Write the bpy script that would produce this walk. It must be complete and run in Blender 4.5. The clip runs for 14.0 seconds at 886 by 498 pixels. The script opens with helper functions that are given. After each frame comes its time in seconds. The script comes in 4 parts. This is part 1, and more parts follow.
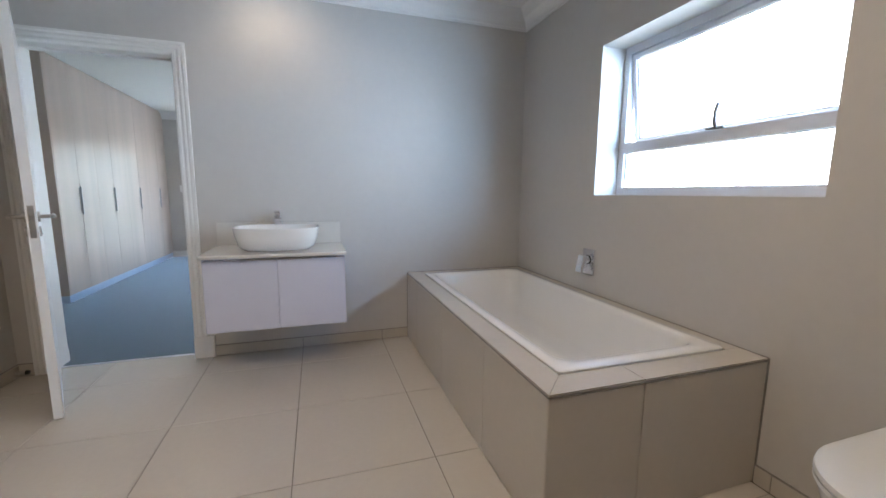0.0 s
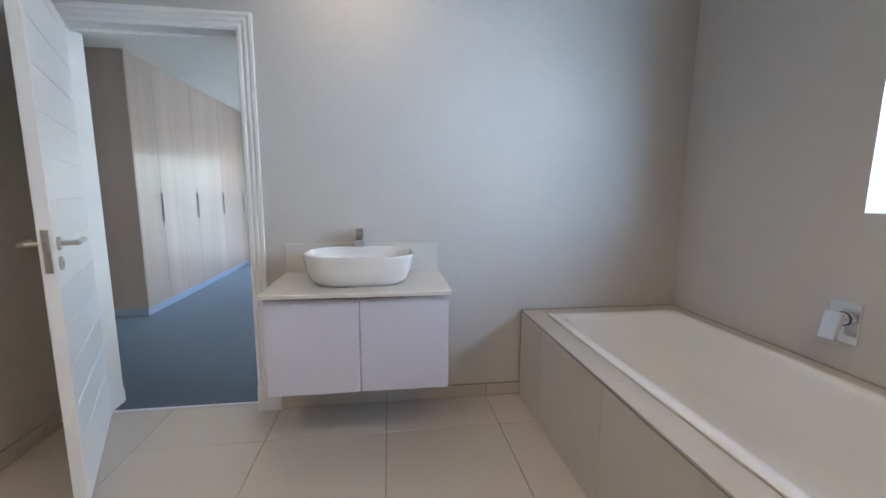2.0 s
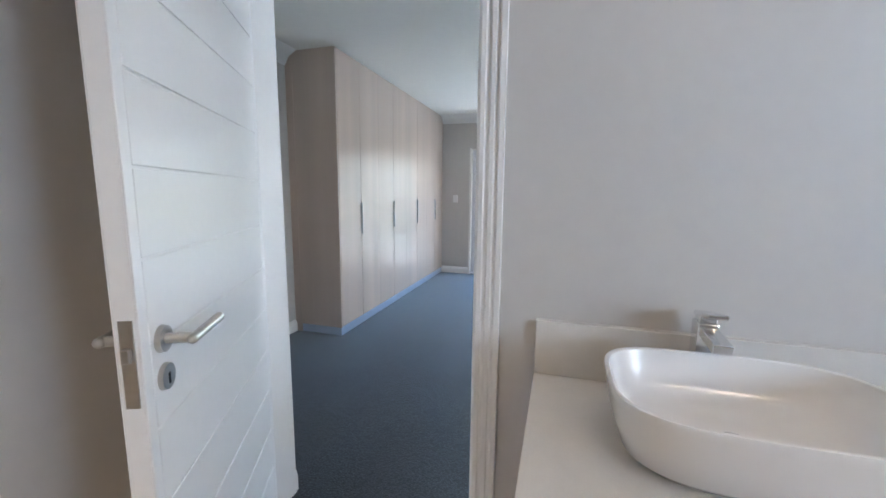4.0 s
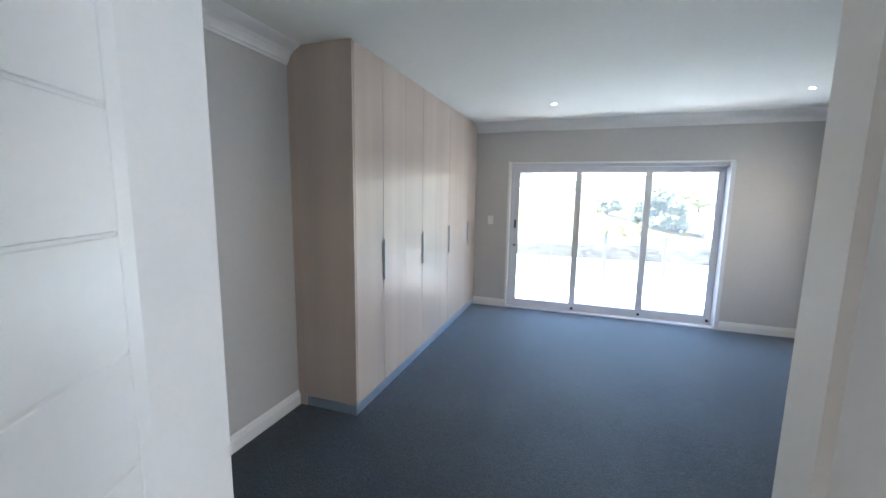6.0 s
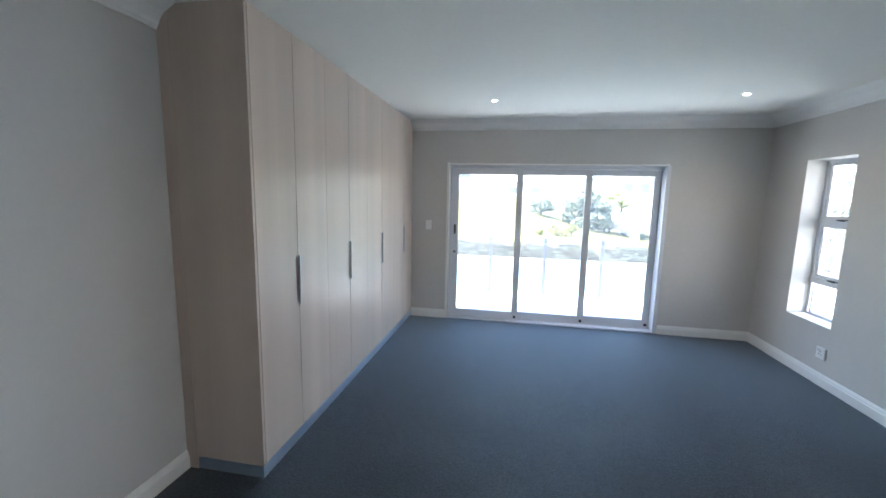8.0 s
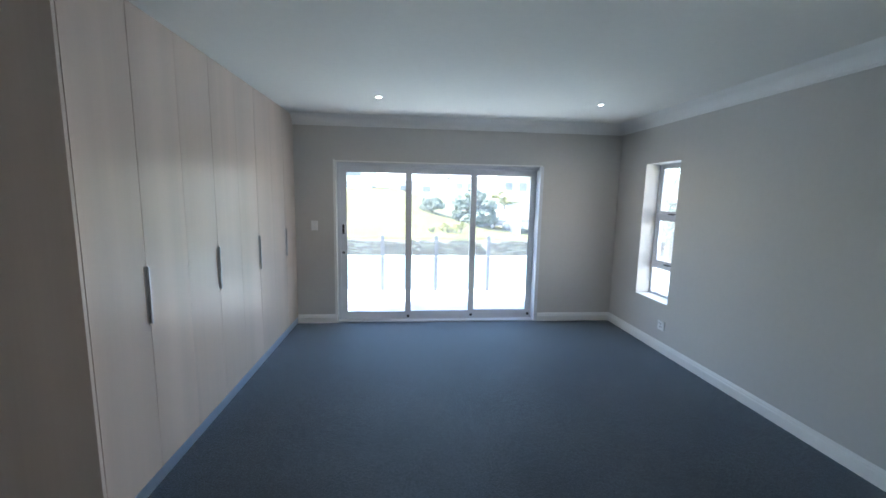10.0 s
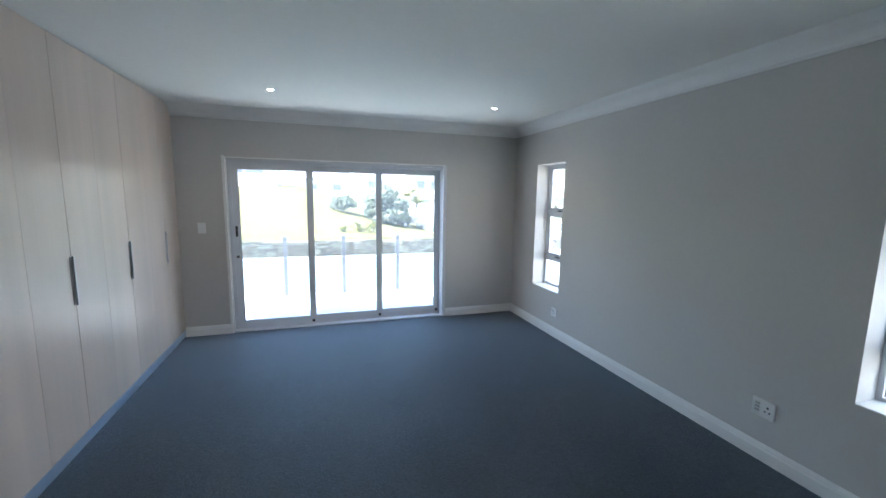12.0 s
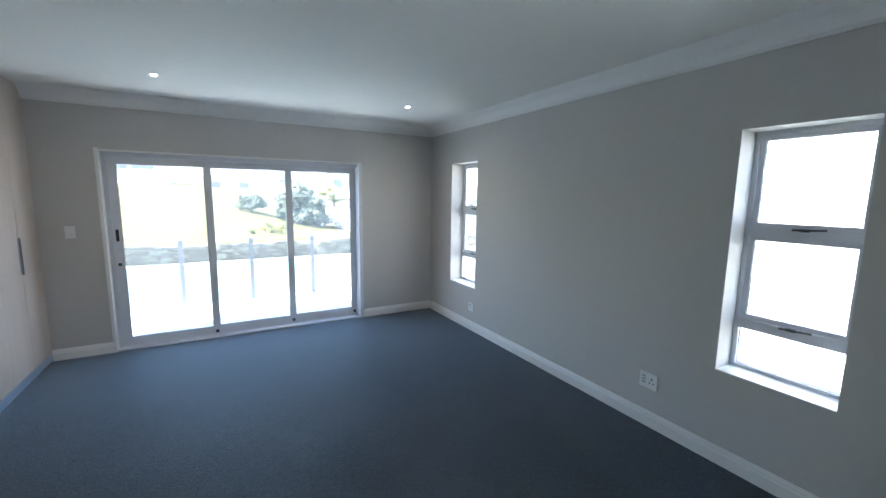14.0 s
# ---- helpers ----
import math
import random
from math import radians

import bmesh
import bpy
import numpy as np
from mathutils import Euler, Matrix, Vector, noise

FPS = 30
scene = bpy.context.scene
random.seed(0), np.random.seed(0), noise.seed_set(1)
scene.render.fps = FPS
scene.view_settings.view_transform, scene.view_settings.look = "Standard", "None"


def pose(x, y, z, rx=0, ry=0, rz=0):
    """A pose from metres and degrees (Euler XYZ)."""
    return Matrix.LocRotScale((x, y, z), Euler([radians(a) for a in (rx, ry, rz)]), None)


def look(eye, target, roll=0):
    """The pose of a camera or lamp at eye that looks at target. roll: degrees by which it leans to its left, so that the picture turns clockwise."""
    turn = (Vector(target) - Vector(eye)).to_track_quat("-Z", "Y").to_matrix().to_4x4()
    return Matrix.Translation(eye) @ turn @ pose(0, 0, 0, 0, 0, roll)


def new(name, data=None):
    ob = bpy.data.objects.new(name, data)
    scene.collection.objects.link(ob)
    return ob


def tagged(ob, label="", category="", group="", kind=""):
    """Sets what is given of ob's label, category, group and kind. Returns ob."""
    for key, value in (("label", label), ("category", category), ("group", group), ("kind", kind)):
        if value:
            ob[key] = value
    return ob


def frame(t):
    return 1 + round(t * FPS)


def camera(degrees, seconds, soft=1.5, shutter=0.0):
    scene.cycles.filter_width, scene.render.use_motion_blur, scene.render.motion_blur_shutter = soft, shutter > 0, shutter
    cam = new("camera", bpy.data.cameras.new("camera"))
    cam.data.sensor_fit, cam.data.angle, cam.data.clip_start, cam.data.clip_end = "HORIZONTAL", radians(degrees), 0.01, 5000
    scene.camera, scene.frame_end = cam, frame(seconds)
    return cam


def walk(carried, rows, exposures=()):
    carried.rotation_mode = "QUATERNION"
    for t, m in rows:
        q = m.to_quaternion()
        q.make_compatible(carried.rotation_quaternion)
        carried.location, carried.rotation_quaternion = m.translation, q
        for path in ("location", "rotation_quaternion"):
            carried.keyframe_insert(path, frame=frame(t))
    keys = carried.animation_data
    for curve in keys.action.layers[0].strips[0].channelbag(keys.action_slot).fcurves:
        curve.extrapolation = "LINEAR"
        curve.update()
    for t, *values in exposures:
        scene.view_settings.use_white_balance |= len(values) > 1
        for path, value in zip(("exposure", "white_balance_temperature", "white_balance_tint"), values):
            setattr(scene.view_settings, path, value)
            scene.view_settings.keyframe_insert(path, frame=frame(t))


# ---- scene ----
cam = camera(97.0, 14.0, soft=1.6)
PATH = [
    (0, (0.217, 0.041, 1.172), (0.824, 1.926, 0.891), 0.5),
    (0.5, (0.213, 0.243, 1.18), (0.796, 2.135, 0.898), 0.4),
    (1, (0.195, 0.414, 1.187), (0.732, 2.32, 0.906), 0.3),
    (1.5, (0.173, 0.663, 1.214), (0.601, 2.596, 0.93), 0.1),
    (2, (0.11, 0.886, 1.236), (0.382, 2.847, 0.951), 0.4),
    (2.5, (-0.024, 1.167, 1.251), (0.065, 3.145, 0.969), 0.5),
    (3, (-0.143, 1.447, 1.264), (-0.262, 3.423, 0.979), 0.5),
    (3.5, (-0.257, 1.725, 1.283), (-0.621, 3.67, 0.997), 0.4),
    (4, (-0.396, 1.971, 1.314), (-0.961, 3.868, 1.029), 0.6),
    (4.2, (-0.46, 2.069, 1.352), (-1.064, 3.954, 1.064), 0.7),
    (6.5, (-0.906, 2.925, 1.579), (-1.558, 4.796, 1.304), 0.9),
    (7, (-0.932, 3.049, 1.585), (-1.515, 4.942, 1.312), 1.1),
    (7.5, (-0.951, 3.143, 1.581), (-1.430, 5.067, 1.313), 1.2),
    (8, (-0.945, 3.222, 1.6), (-1.3, 5.171, 1.327), 1.2),
    (10.5, (-0.887, 3.303, 1.608), (-0.596, 5.264, 1.338), 1.0),
    (11, (-0.853, 3.284, 1.615), (-0.464, 5.226, 1.343), 0.9),
    (11.5, (-0.829, 3.275, 1.61), (-0.337, 5.194, 1.338), 0.9),
    (12, (-0.816, 3.272, 1.614), (-0.214, 5.16, 1.342), 0.9),
    (12.5, (-0.8, 3.264, 1.611), (-0.097, 5.117, 1.339), 0.9),
    (13, (-0.798, 3.252, 1.608), (0.002, 5.065, 1.337), 0.9),
    (13.5, (-0.783, 3.258, 1.615), (0.104, 5.030, 1.34), 0.8),
    (14, (-0.776, 3.265, 1.61), (0.193, 4.993, 1.338), 0.8),
]
walk(cam, [(t, look(eye, target, roll)) for t, eye, target, roll in PATH], exposures=[(0, 3.54, 5800, 12), (2, 3.57, 5810, 12), (3, 3.59, 5820, 13), (4.2, 3.63, 5950, 14), (6.5, 3.42, 6060, 14), (8, 3.22, 5980, 12), (10.5, 2.9, 5800, 10), (14, 2.92, 5810, 10)])

# ---- light ----
SUN_DIR = Vector((0.80, 0.22, -0.95)).normalized()
world = bpy.data.worlds.new("sky")
scene.world = world
world.use_nodes = True
wn = world.node_tree.nodes
sky = wn.new("ShaderNodeTexSky")
sky.sky_type = "NISHITA"
sky.sun_disc = False
sky.sun_elevation = math.asin(-SUN_DIR.z)
sky.sun_rotation = math.atan2(-SUN_DIR.x, -SUN_DIR.y)
sky.air_density, sky.dust_density = 1.0, 1.5
wn["Background"].inputs["Strength"].default_value = 0.15
world.node_tree.links.new(sky.outputs[0], wn["Background"].inputs["Color"])
sun_data = bpy.data.lights.new("sun", "SUN")
sun_data.energy, sun_data.angle, sun_data.color = 5.0, radians(0.5), (1.0, 0.95, 0.88)
sun = new("sun", sun_data)
sun.matrix_world = look((0, 0, 30), Vector((0, 0, 30)) + SUN_DIR)


def window_fill(name, x, y, z, width, height, target, watts, color=(0.78, 0.89, 1.0)):
    """A fill lamp added outside a window, in place of sky light."""
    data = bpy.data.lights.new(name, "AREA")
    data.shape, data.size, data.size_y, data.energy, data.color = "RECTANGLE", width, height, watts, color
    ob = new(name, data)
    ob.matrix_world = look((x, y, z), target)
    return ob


# added lamps, no real source; the corner one tilts up to brighten the ceiling
window_fill("bath_window_fill", 2.92, 0.50, 1.60, 1.50, 1.20, (1.1, 2.95, 1.60), 12.5, (0.50, 0.74, 1.0))
window_fill("corner_window_fill", 2.45, 7.32, 1.00, 0.70, 1.60, (0.0, 7.32, 1.75), 3.0)
window_fill("bedroom_window_fill", 2.60, 4.15, 1.40, 1.00, 1.80, (0, 4.15, 1.0), 3.6)

# ---- materials ----


def shade(name, base, rough=0.5, metal=0.0, var=0.06, scale=3.0, fine=60.0, bump=0.0, bump_scale=200.0, coat=0.0, spec=0.5, tint=None, stretch=(1, 1, 1), per_piece=0.0, rough_var=0.012, fw=0.5):
    """A painted or solid surface: base colour varied at two scales, gloss varied too, with a fine relief."""
    m = bpy.data.materials.new(name)
    m.use_nodes = True
    nt = m.node_tree
    n, l = nt.nodes, nt.links
    b = n["Principled BSDF"]
    b.inputs["Metallic"].default_value = metal
    b.inputs["Coat Weight"].default_value = coat
    b.inputs["Specular IOR Level"].default_value = spec
    co = n.new("ShaderNodeTexCoord")
    mp = n.new("ShaderNodeMapping")
    mp.inputs["Scale"].default_value = stretch
    l.new(co.outputs["Object"], mp.inputs["Vector"])
    big = n.new("ShaderNodeTexNoise")
    big.inputs["Scale"].default_value, big.inputs["Detail"].default_value = scale, 4
    small = n.new("ShaderNodeTexNoise")
    small.inputs["Scale"].default_value, small.inputs["Detail"].default_value = fine, 5
    l.new(mp.outputs[0], big.inputs["Vector"]), l.new(mp.outputs[0], small.inputs["Vector"])
    add = n.new("ShaderNodeMath")
    add.operation = "MULTIPLY_ADD"
    l.new(small.outputs["Fac"], add.inputs[0])
    add.inputs[1].default_value = fw
    half = n.new("ShaderNodeMath")
    half.operation = "MULTIPLY"
    half.inputs[1].default_value = 1 - fw
    l.new(big.outputs["Fac"], half.inputs[0]), l.new(half.outputs[0], add.inputs[2])
    fac = add.outputs[0]
    if per_piece:
        info = n.new("ShaderNodeObjectInfo")
        pp = n.new("ShaderNodeMath")
        pp.operation = "MULTIPLY_ADD"
        pp.inputs[1].default_value = per_piece
        l.new(info.outputs["Random"], pp.inputs[0]), l.new(fac, pp.inputs[2])
        fac = pp.outputs[0]
    ramp = n.new("ShaderNodeMapRange")
    ramp.inputs["From Min"].default_value, ramp.inputs["From Max"].default_value = 0.3, 0.7 + per_piece
    l.new(fac, ramp.inputs["Value"])
    mix = n.new("ShaderNodeMix")
    mix.data_type = "RGBA"
    lo = [c * (1 - var) for c in base]
    hi = [min(1, c * (1 + var)) for c in (tint or base)]
    mix.inputs["A"].default_value, mix.inputs["B"].default_value = (*lo, 1), (*hi, 1)
    l.new(ramp.outputs[0], mix.inputs["Factor"]), l.new(mix.outputs["Result"], b.inputs["Base Color"])
    rr = n.new("ShaderNodeMapRange")
    rr.inputs["To Min"].default_value, rr.inputs["To Max"].default_value = max(0.02, rough - rough_var), min(1, rough + rough_var)
    l.new(big.outputs["Fac"], rr.inputs["Value"]), l.new(rr.outputs[0], b.inputs["Roughness"])
    if bump:
        rel = n.new("ShaderNodeTexNoise")
        rel.inputs["Scale"].default_value, rel.inputs["Detail"].default_value = bump_scale, 3
        l.new(co.outputs["Object"], rel.inputs["Vector"])
        bp = n.new("ShaderNodeBump")
        bp.inputs["Strength"].default_value, bp.inputs["Distance"].default_value = bump, 0.002
        l.new(rel.outputs["Fac"], bp.inputs["Height"]), l.new(bp.outputs[0], b.inputs["Normal"])
    return m


def carpet_material():
    """Charcoal-blue loop pile in rows."""
    m = shade("carpet", (0.046, 0.056, 0.069), rough=0.62, var=0.45, scale=1.6, fine=120, spec=0.35)
    n, l = m.node_tree.nodes, m.node_tree.links
    b = n["Principled BSDF"]
    co = n.new("ShaderNodeTexCoord")
    mp = n.new("ShaderNodeMapping")
    mp.inputs["Scale"].default_value = (1.0, 1.25, 1.0)
    l.new(co.outputs["Object"], mp.inputs["Vector"])
    vo = n.new("ShaderNodeTexVoronoi")
    vo.inputs["Scale"].default_value, vo.inputs["Randomness"].default_value = 125, 0.85
    l.new(mp.outputs[0], vo.inputs["Vector"])
    bp = n.new("ShaderNodeBump")
    bp.invert = True
    bp.inputs["Strength"].default_value, bp.inputs["Distance"].default_value = 0.55, 0.004
    l.new(vo.outputs["Distance"], bp.inputs["Height"]), l.new(bp.outputs[0], b.inputs["Normal"])
    # shade in the hollows between loops is put into the base colour
    pile, tone = n.new("ShaderNodeMapRange"), n.new("ShaderNodeMix")
    pile.inputs["From Max"].default_value, pile.inputs["To Min"].default_value, pile.inputs["To Max"].default_value = 0.65, 1.42, 0.55
    tone.data_type, tone.blend_type = "RGBA", "MULTIPLY"
    tone.inputs["Factor"].default_value = 1.0
    l.new(vo.outputs["Distance"], pile.inputs["Value"]), l.new(pile.outputs[0], tone.inputs["B"])
    l.new(b.inputs["Base Color"].links[0].from_socket, tone.inputs["A"]), l.new(tone.outputs["Result"], b.inputs["Base Color"])
    b.inputs["Sheen Weight"].default_value = 1.0
    b.inputs["Sheen Roughness"].default_value = 0.30
    b.inputs["Sheen Tint"].default_value = (0.70, 0.83, 0.97, 1)
    return m


def laminate_material():
    """Pale ash laminate: fine upright grain, broad soft bands of grain and painted-in reflections that differ from
    board to board, a satin face.
    """
    m = shade("ash_laminate", (0.51, 0.418, 0.362), rough=0.33, var=0.06, scale=0.19, fine=3.0, stretch=(14, 14, 0.35), spec=0.42, tint=(0.545, 0.457, 0.402), bump=0.03, bump_scale=90, per_piece=0.10, rough_var=0.03, fw=0.22)
    n, l = m.node_tree.nodes, m.node_tree.links
    b = n["Principled BSDF"]
    co, info, off = n.new("ShaderNodeTexCoord"), n.new("ShaderNodeObjectInfo"), n.new("ShaderNodeVectorMath")
    off.operation = "MULTIPLY_ADD"
    off.inputs[1].default_value = (9.0, 9.0, 0.5)
    mp = n.new("ShaderNodeMapping")
    mp.inputs["Scale"].default_value = (5.0, 5.0, 0.25)
    l.new(co.outputs["Object"], mp.inputs["Vector"])
    l.new(info.outputs["Random"], off.inputs[0]), l.new(mp.outputs[0], off.inputs[2])
    band = n.new("ShaderNodeTexNoise")
    band.inputs["Scale"].default_value, band.inputs["Detail"].default_value, band.inputs["Distortion"].default_value = 1.0, 1, 0.0
    l.new(off.outputs[0], band.inputs["Vector"])
    rng, tone = n.new("ShaderNodeMapRange"), n.new("ShaderNodeMix")
    rng.inputs["From Min"].default_value, rng.inputs["From Max"].default_value = 0.25, 0.75
    l.new(band.outputs["Fac"], rng.inputs["Value"])
    tone.data_type, tone.blend_type = "RGBA", "MULTIPLY"
    tone.inputs["Factor"].default_value = 1.0
    hue = n.new("ShaderNodeMix")
    hue.data_type = "RGBA"
    hue.inputs["A"].default_value, hue.inputs["B"].default_value = (0.89, 0.90, 0.88, 1), (1.06, 1.03, 1.0, 1)
    l.new(rng.outputs[0], hue.inputs["Factor"])
    l.new(b.inputs["Base Color"].links[0].from_socket, tone.inputs["A"]), l.new(hue.outputs["Result"], tone.inputs["B"])
    l.new(tone.outputs["Result"], b.inputs["Base Color"])
    return m


def glass_material(name, tint=(1, 1, 1), veil=0.0):
    """Clear glass; the last argument mixes in a white veil that imitates glare over the view."""
    m = bpy.data.materials.new(name)
    m.use_nodes = True
    n, l = m.node_tree.nodes, m.node_tree.links
    out = n["Material Output"]
    n.remove(n["Principled BSDF"])
    tr, gl, mx = n.new("ShaderNodeBsdfTransparent"), n.new("ShaderNodeBsdfGlossy"), n.new("ShaderNodeMixShader")
    face, pw, fac = n.new("ShaderNodeLayerWeight"), n.new("ShaderNodeMath"), n.new("ShaderNodeMath")
    face.inputs["Blend"].default_value = 0.5
    pw.operation, pw.inputs[1].default_value = "POWER", 5.0
    fac.operation, fac.inputs[1].default_value, fac.inputs[2].default_value = "MULTIPLY_ADD", 0.9, 0.03
    haze, veiled = n.new("ShaderNodeBsdfTranslucent"), n.new("ShaderNodeMixShader")
    haze.inputs["Color"].default_value = (0.9, 0.9, 0.9, 1)
    veiled.inputs[0].default_value = veil
    tr.inputs["Color"].default_value = (*tint, 1)
    gl.inputs["Roughness"].default_value = 0.01
    l.new(face.outputs["Facing"], pw.inputs[0]), l.new(pw.outputs[0], fac.inputs[0])
    l.new(tr.outputs[0], veiled.inputs[1]), l.new(haze.outputs[0], veiled.inputs[2])
    l.new(fac.outputs[0], mx.inputs[0]), l.new(veiled.outputs[0], mx.inputs[1]), l.new(gl.outputs[0], mx.inputs[2]), l.new(mx.outputs[0], out.inputs["Surface"])
    return m


def glow_material(name, color, strength):
    m = bpy.data.materials.new(name)
    m.use_nodes = True
    b = m.node_tree.nodes["Principled BSDF"]
    b.inputs["Emission Color"].default_value, b.inputs["Emission Strength"].default_value = (*color, 1), strength
    return m


PAINT = shade("wall_paint", (0.57, 0.55, 0.525), rough=0.75, var=0.025, scale=1.2, fine=25, bump=0.10, bump_scale=260, spec=0.3)
CEILING = shade("ceiling_paint", (0.82, 0.815, 0.775), rough=0.85, var=0.02, scale=1.0, fine=20, bump=0.06, bump_scale=160, spec=0.2)
TRIM = shade("white_gloss_paint", (0.80, 0.79, 0.77), rough=0.35, var=0.02, scale=5, fine=60, bump=0.03, bump_scale=120)
CORNICE = shade("cornice_plaster", (0.80, 0.80, 0.79), rough=0.7, var=0.02, scale=4, fine=40, bump=0.05, bump_scale=120)
DOOR_PAINT = shade("door_enamel", (0.82, 0.82, 0.81), rough=0.30, var=0.02, scale=4, fine=50, bump=0.05, bump_scale=70)
# white frames made greyer and cooler: their shade is put into the colour
ALU = shade("white_aluminium", (0.66, 0.67, 0.71), rough=0.38, var=0.02, scale=6, fine=80)
TILE = shade("porcelain_tile", (0.545, 0.505, 0.45), rough=0.24, var=0.04, scale=2.2, fine=35, per_piece=0.15, rough_var=0.01)
TILE_EDGE = shade("tile_side", (0.60, 0.555, 0.50), rough=0.30, var=0.035, scale=2.37, fine=31.3, per_piece=0.15, rough_var=0.01, stretch=(1.031, 0.973, 1.017))
GROUT = shade("grout", (0.16, 0.145, 0.13), rough=0.95, var=0.25, scale=9, fine=90)
SILICONE = shade("grey_sealant", (0.24, 0.225, 0.21), rough=0.6, var=0.2, scale=12, fine=60)
ACRYLIC = shade("bath_acrylic", (0.81, 0.80, 0.78), rough=0.12, var=0.01, scale=2, fine=20, coat=0.3, rough_var=0.01)
CERAMIC = shade("white_ceramic", (0.78, 0.78, 0.78), rough=0.15, var=0.01, scale=3, fine=20, coat=0.1, spec=0.32, rough_var=0.01)
QUARTZ = shade("white_quartz", (0.66, 0.64, 0.605), rough=0.25, var=0.035, scale=20, fine=220)
# white board; the blue cast of window light is put into its colour
CABINET = shade("white_melamine", (0.62, 0.625, 0.725), rough=0.38, var=0.012, scale=3, fine=60)
CHROME = shade("chrome", (0.82, 0.83, 0.85), rough=0.16, metal=1.0, var=0.03, scale=8, fine=60, rough_var=0.01)
STEEL = shade("brushed_steel", (0.56, 0.54, 0.51), rough=0.32, metal=1.0, var=0.06, scale=8, fine=120, stretch=(1, 1, 12))
HANDLE = shade("grey_anodised", (0.50, 0.50, 0.51), rough=0.42, metal=0.8, var=0.05, scale=8, fine=90)
STAY = shade("dark_zinc", (0.16, 0.16, 0.155), rough=0.45, metal=0.6, var=0.1, scale=8, fine=90)
BLACK = shade("black_plastic", (0.015, 0.015, 0.017), rough=0.45, var=0.2, scale=10, fine=80)
GAP_SHADE = shade("gap_shade", (0.05, 0.05, 0.05), rough=0.9, var=0.2)
SWITCH = shade("white_switch_plastic", (0.80, 0.80, 0.79), rough=0.35, var=0.015)
# neutral metal tinted blue, so the sky's reflection sits in the base colour
KICK = shade("aluminium_kickboard", (0.60, 0.69, 0.82), rough=0.30, metal=0.85, var=0.05, scale=3, fine=120, stretch=(1, 12, 1))
LAMINATE = laminate_material()
CARPET = carpet_material()
# pale glare over the outside view is put into these panes
GLASS = glass_material("hazed_glass", (0.97, 0.98, 0.97), 0.06)
LAMP = glow_material("lamp_glow", (1.0, 0.93, 0.82), 14)
RENDERED = shade("exterior_plaster", (0.74, 0.73, 0.70), rough=0.9, var=0.05, scale=0.6, fine=14, bump=0.2, bump_scale=60)
PAVING = shade("pale_paving", (0.55, 0.57, 0.56), rough=0.8, var=0.08, scale=0.8, fine=20, bump=0.1, bump_scale=60)
ROADWAY = shade("sunlit_paving", (0.20, 0.245, 0.25), rough=0.85, var=0.10, scale=0.3, fine=8, bump=0.15, bump_scale=30)
GRASS = shade("dry_grass", (0.052, 0.056, 0.012), rough=0.95, var=0.35, scale=0.25, fine=5, tint=(0.12, 0.11, 0.022), bump=0.5, bump_scale=18)
STONE = shade("field_stone", (0.115, 0.083, 0.058), rough=0.9, var=0.35, scale=1.2, fine=14, bump=0.4, bump_scale=30)
MORTAR = shade("sandy_mortar", (0.30, 0.25, 0.185), rough=0.95, var=0.2, scale=2, fine=20)
# green lightened and greyed, with the pale veil over the trees painted in
LEAF = shade("leaf_green", (0.105, 0.12, 0.085), rough=0.6, var=0.35, scale=0.8, fine=6, tint=(0.12, 0.145, 0.10))
LEAF_LIGHT = shade("leaf_yellow_green", (0.20, 0.20, 0.045), rough=0.6, var=0.3, scale=0.8, fine=6)
BARK = shade("bark", (0.11, 0.085, 0.06), rough=0.95, var=0.3, scale=3, fine=30, bump=0.5, bump_scale=30)
ROOF = shade("roof_sheet", (0.20, 0.20, 0.21), rough=0.7, var=0.1, scale=1, fine=12)
CAR_PAINT = shade("dark_car_paint", (0.075, 0.085, 0.10), rough=0.25, var=0.05, coat=0.8)
CAR_LIGHT = shade("silver_car_paint", (0.45, 0.46, 0.47), rough=0.3, var=0.05, coat=0.8)
RUBBER = shade("tyre_rubber", (0.02, 0.02, 0.02), rough=0.9, var=0.2)
# opaque grey for distant glass, the reflected sky painted into its tone
DARK_GLASS = shade("sky_grey_glass", (0.24, 0.245, 0.25), rough=0.25, var=0.1)

# ---- mesh helpers ----
BASE = {}


def thing(name, at, label="", category="", group="", kind=""):
    ob = new(name)
    ob.location = at
    BASE[ob] = Vector(at)
    return tagged(ob, label, category, group, kind)


def part(name, bm, material, parent=None, label="", smooth=False):
    """One mesh object; under a thing or a part its vertices, given in world metres, become local to it."""
    base = BASE.get(parent, Vector((0, 0, 0)))
    if base.length:
        bmesh.ops.translate(bm, verts=bm.verts, vec=-base)
    bmesh.ops.recalc_face_normals(bm, faces=bm.faces)
    me = bpy.data.meshes.new(name)
    bm.to_mesh(me)
    bm.free()
    if smooth:
        for p in me.polygons:
            p.use_smooth = True
        me.set_sharp_from_angle(angle=radians(40))
    me.materials.append(material)
    ob = new(name, me)
    ob.parent = parent
    BASE[ob] = base
    return tagged(ob, label)


def structure(name, bm, material, label, category):
    return tagged(part(name, bm, material), label, category, kind="structure")


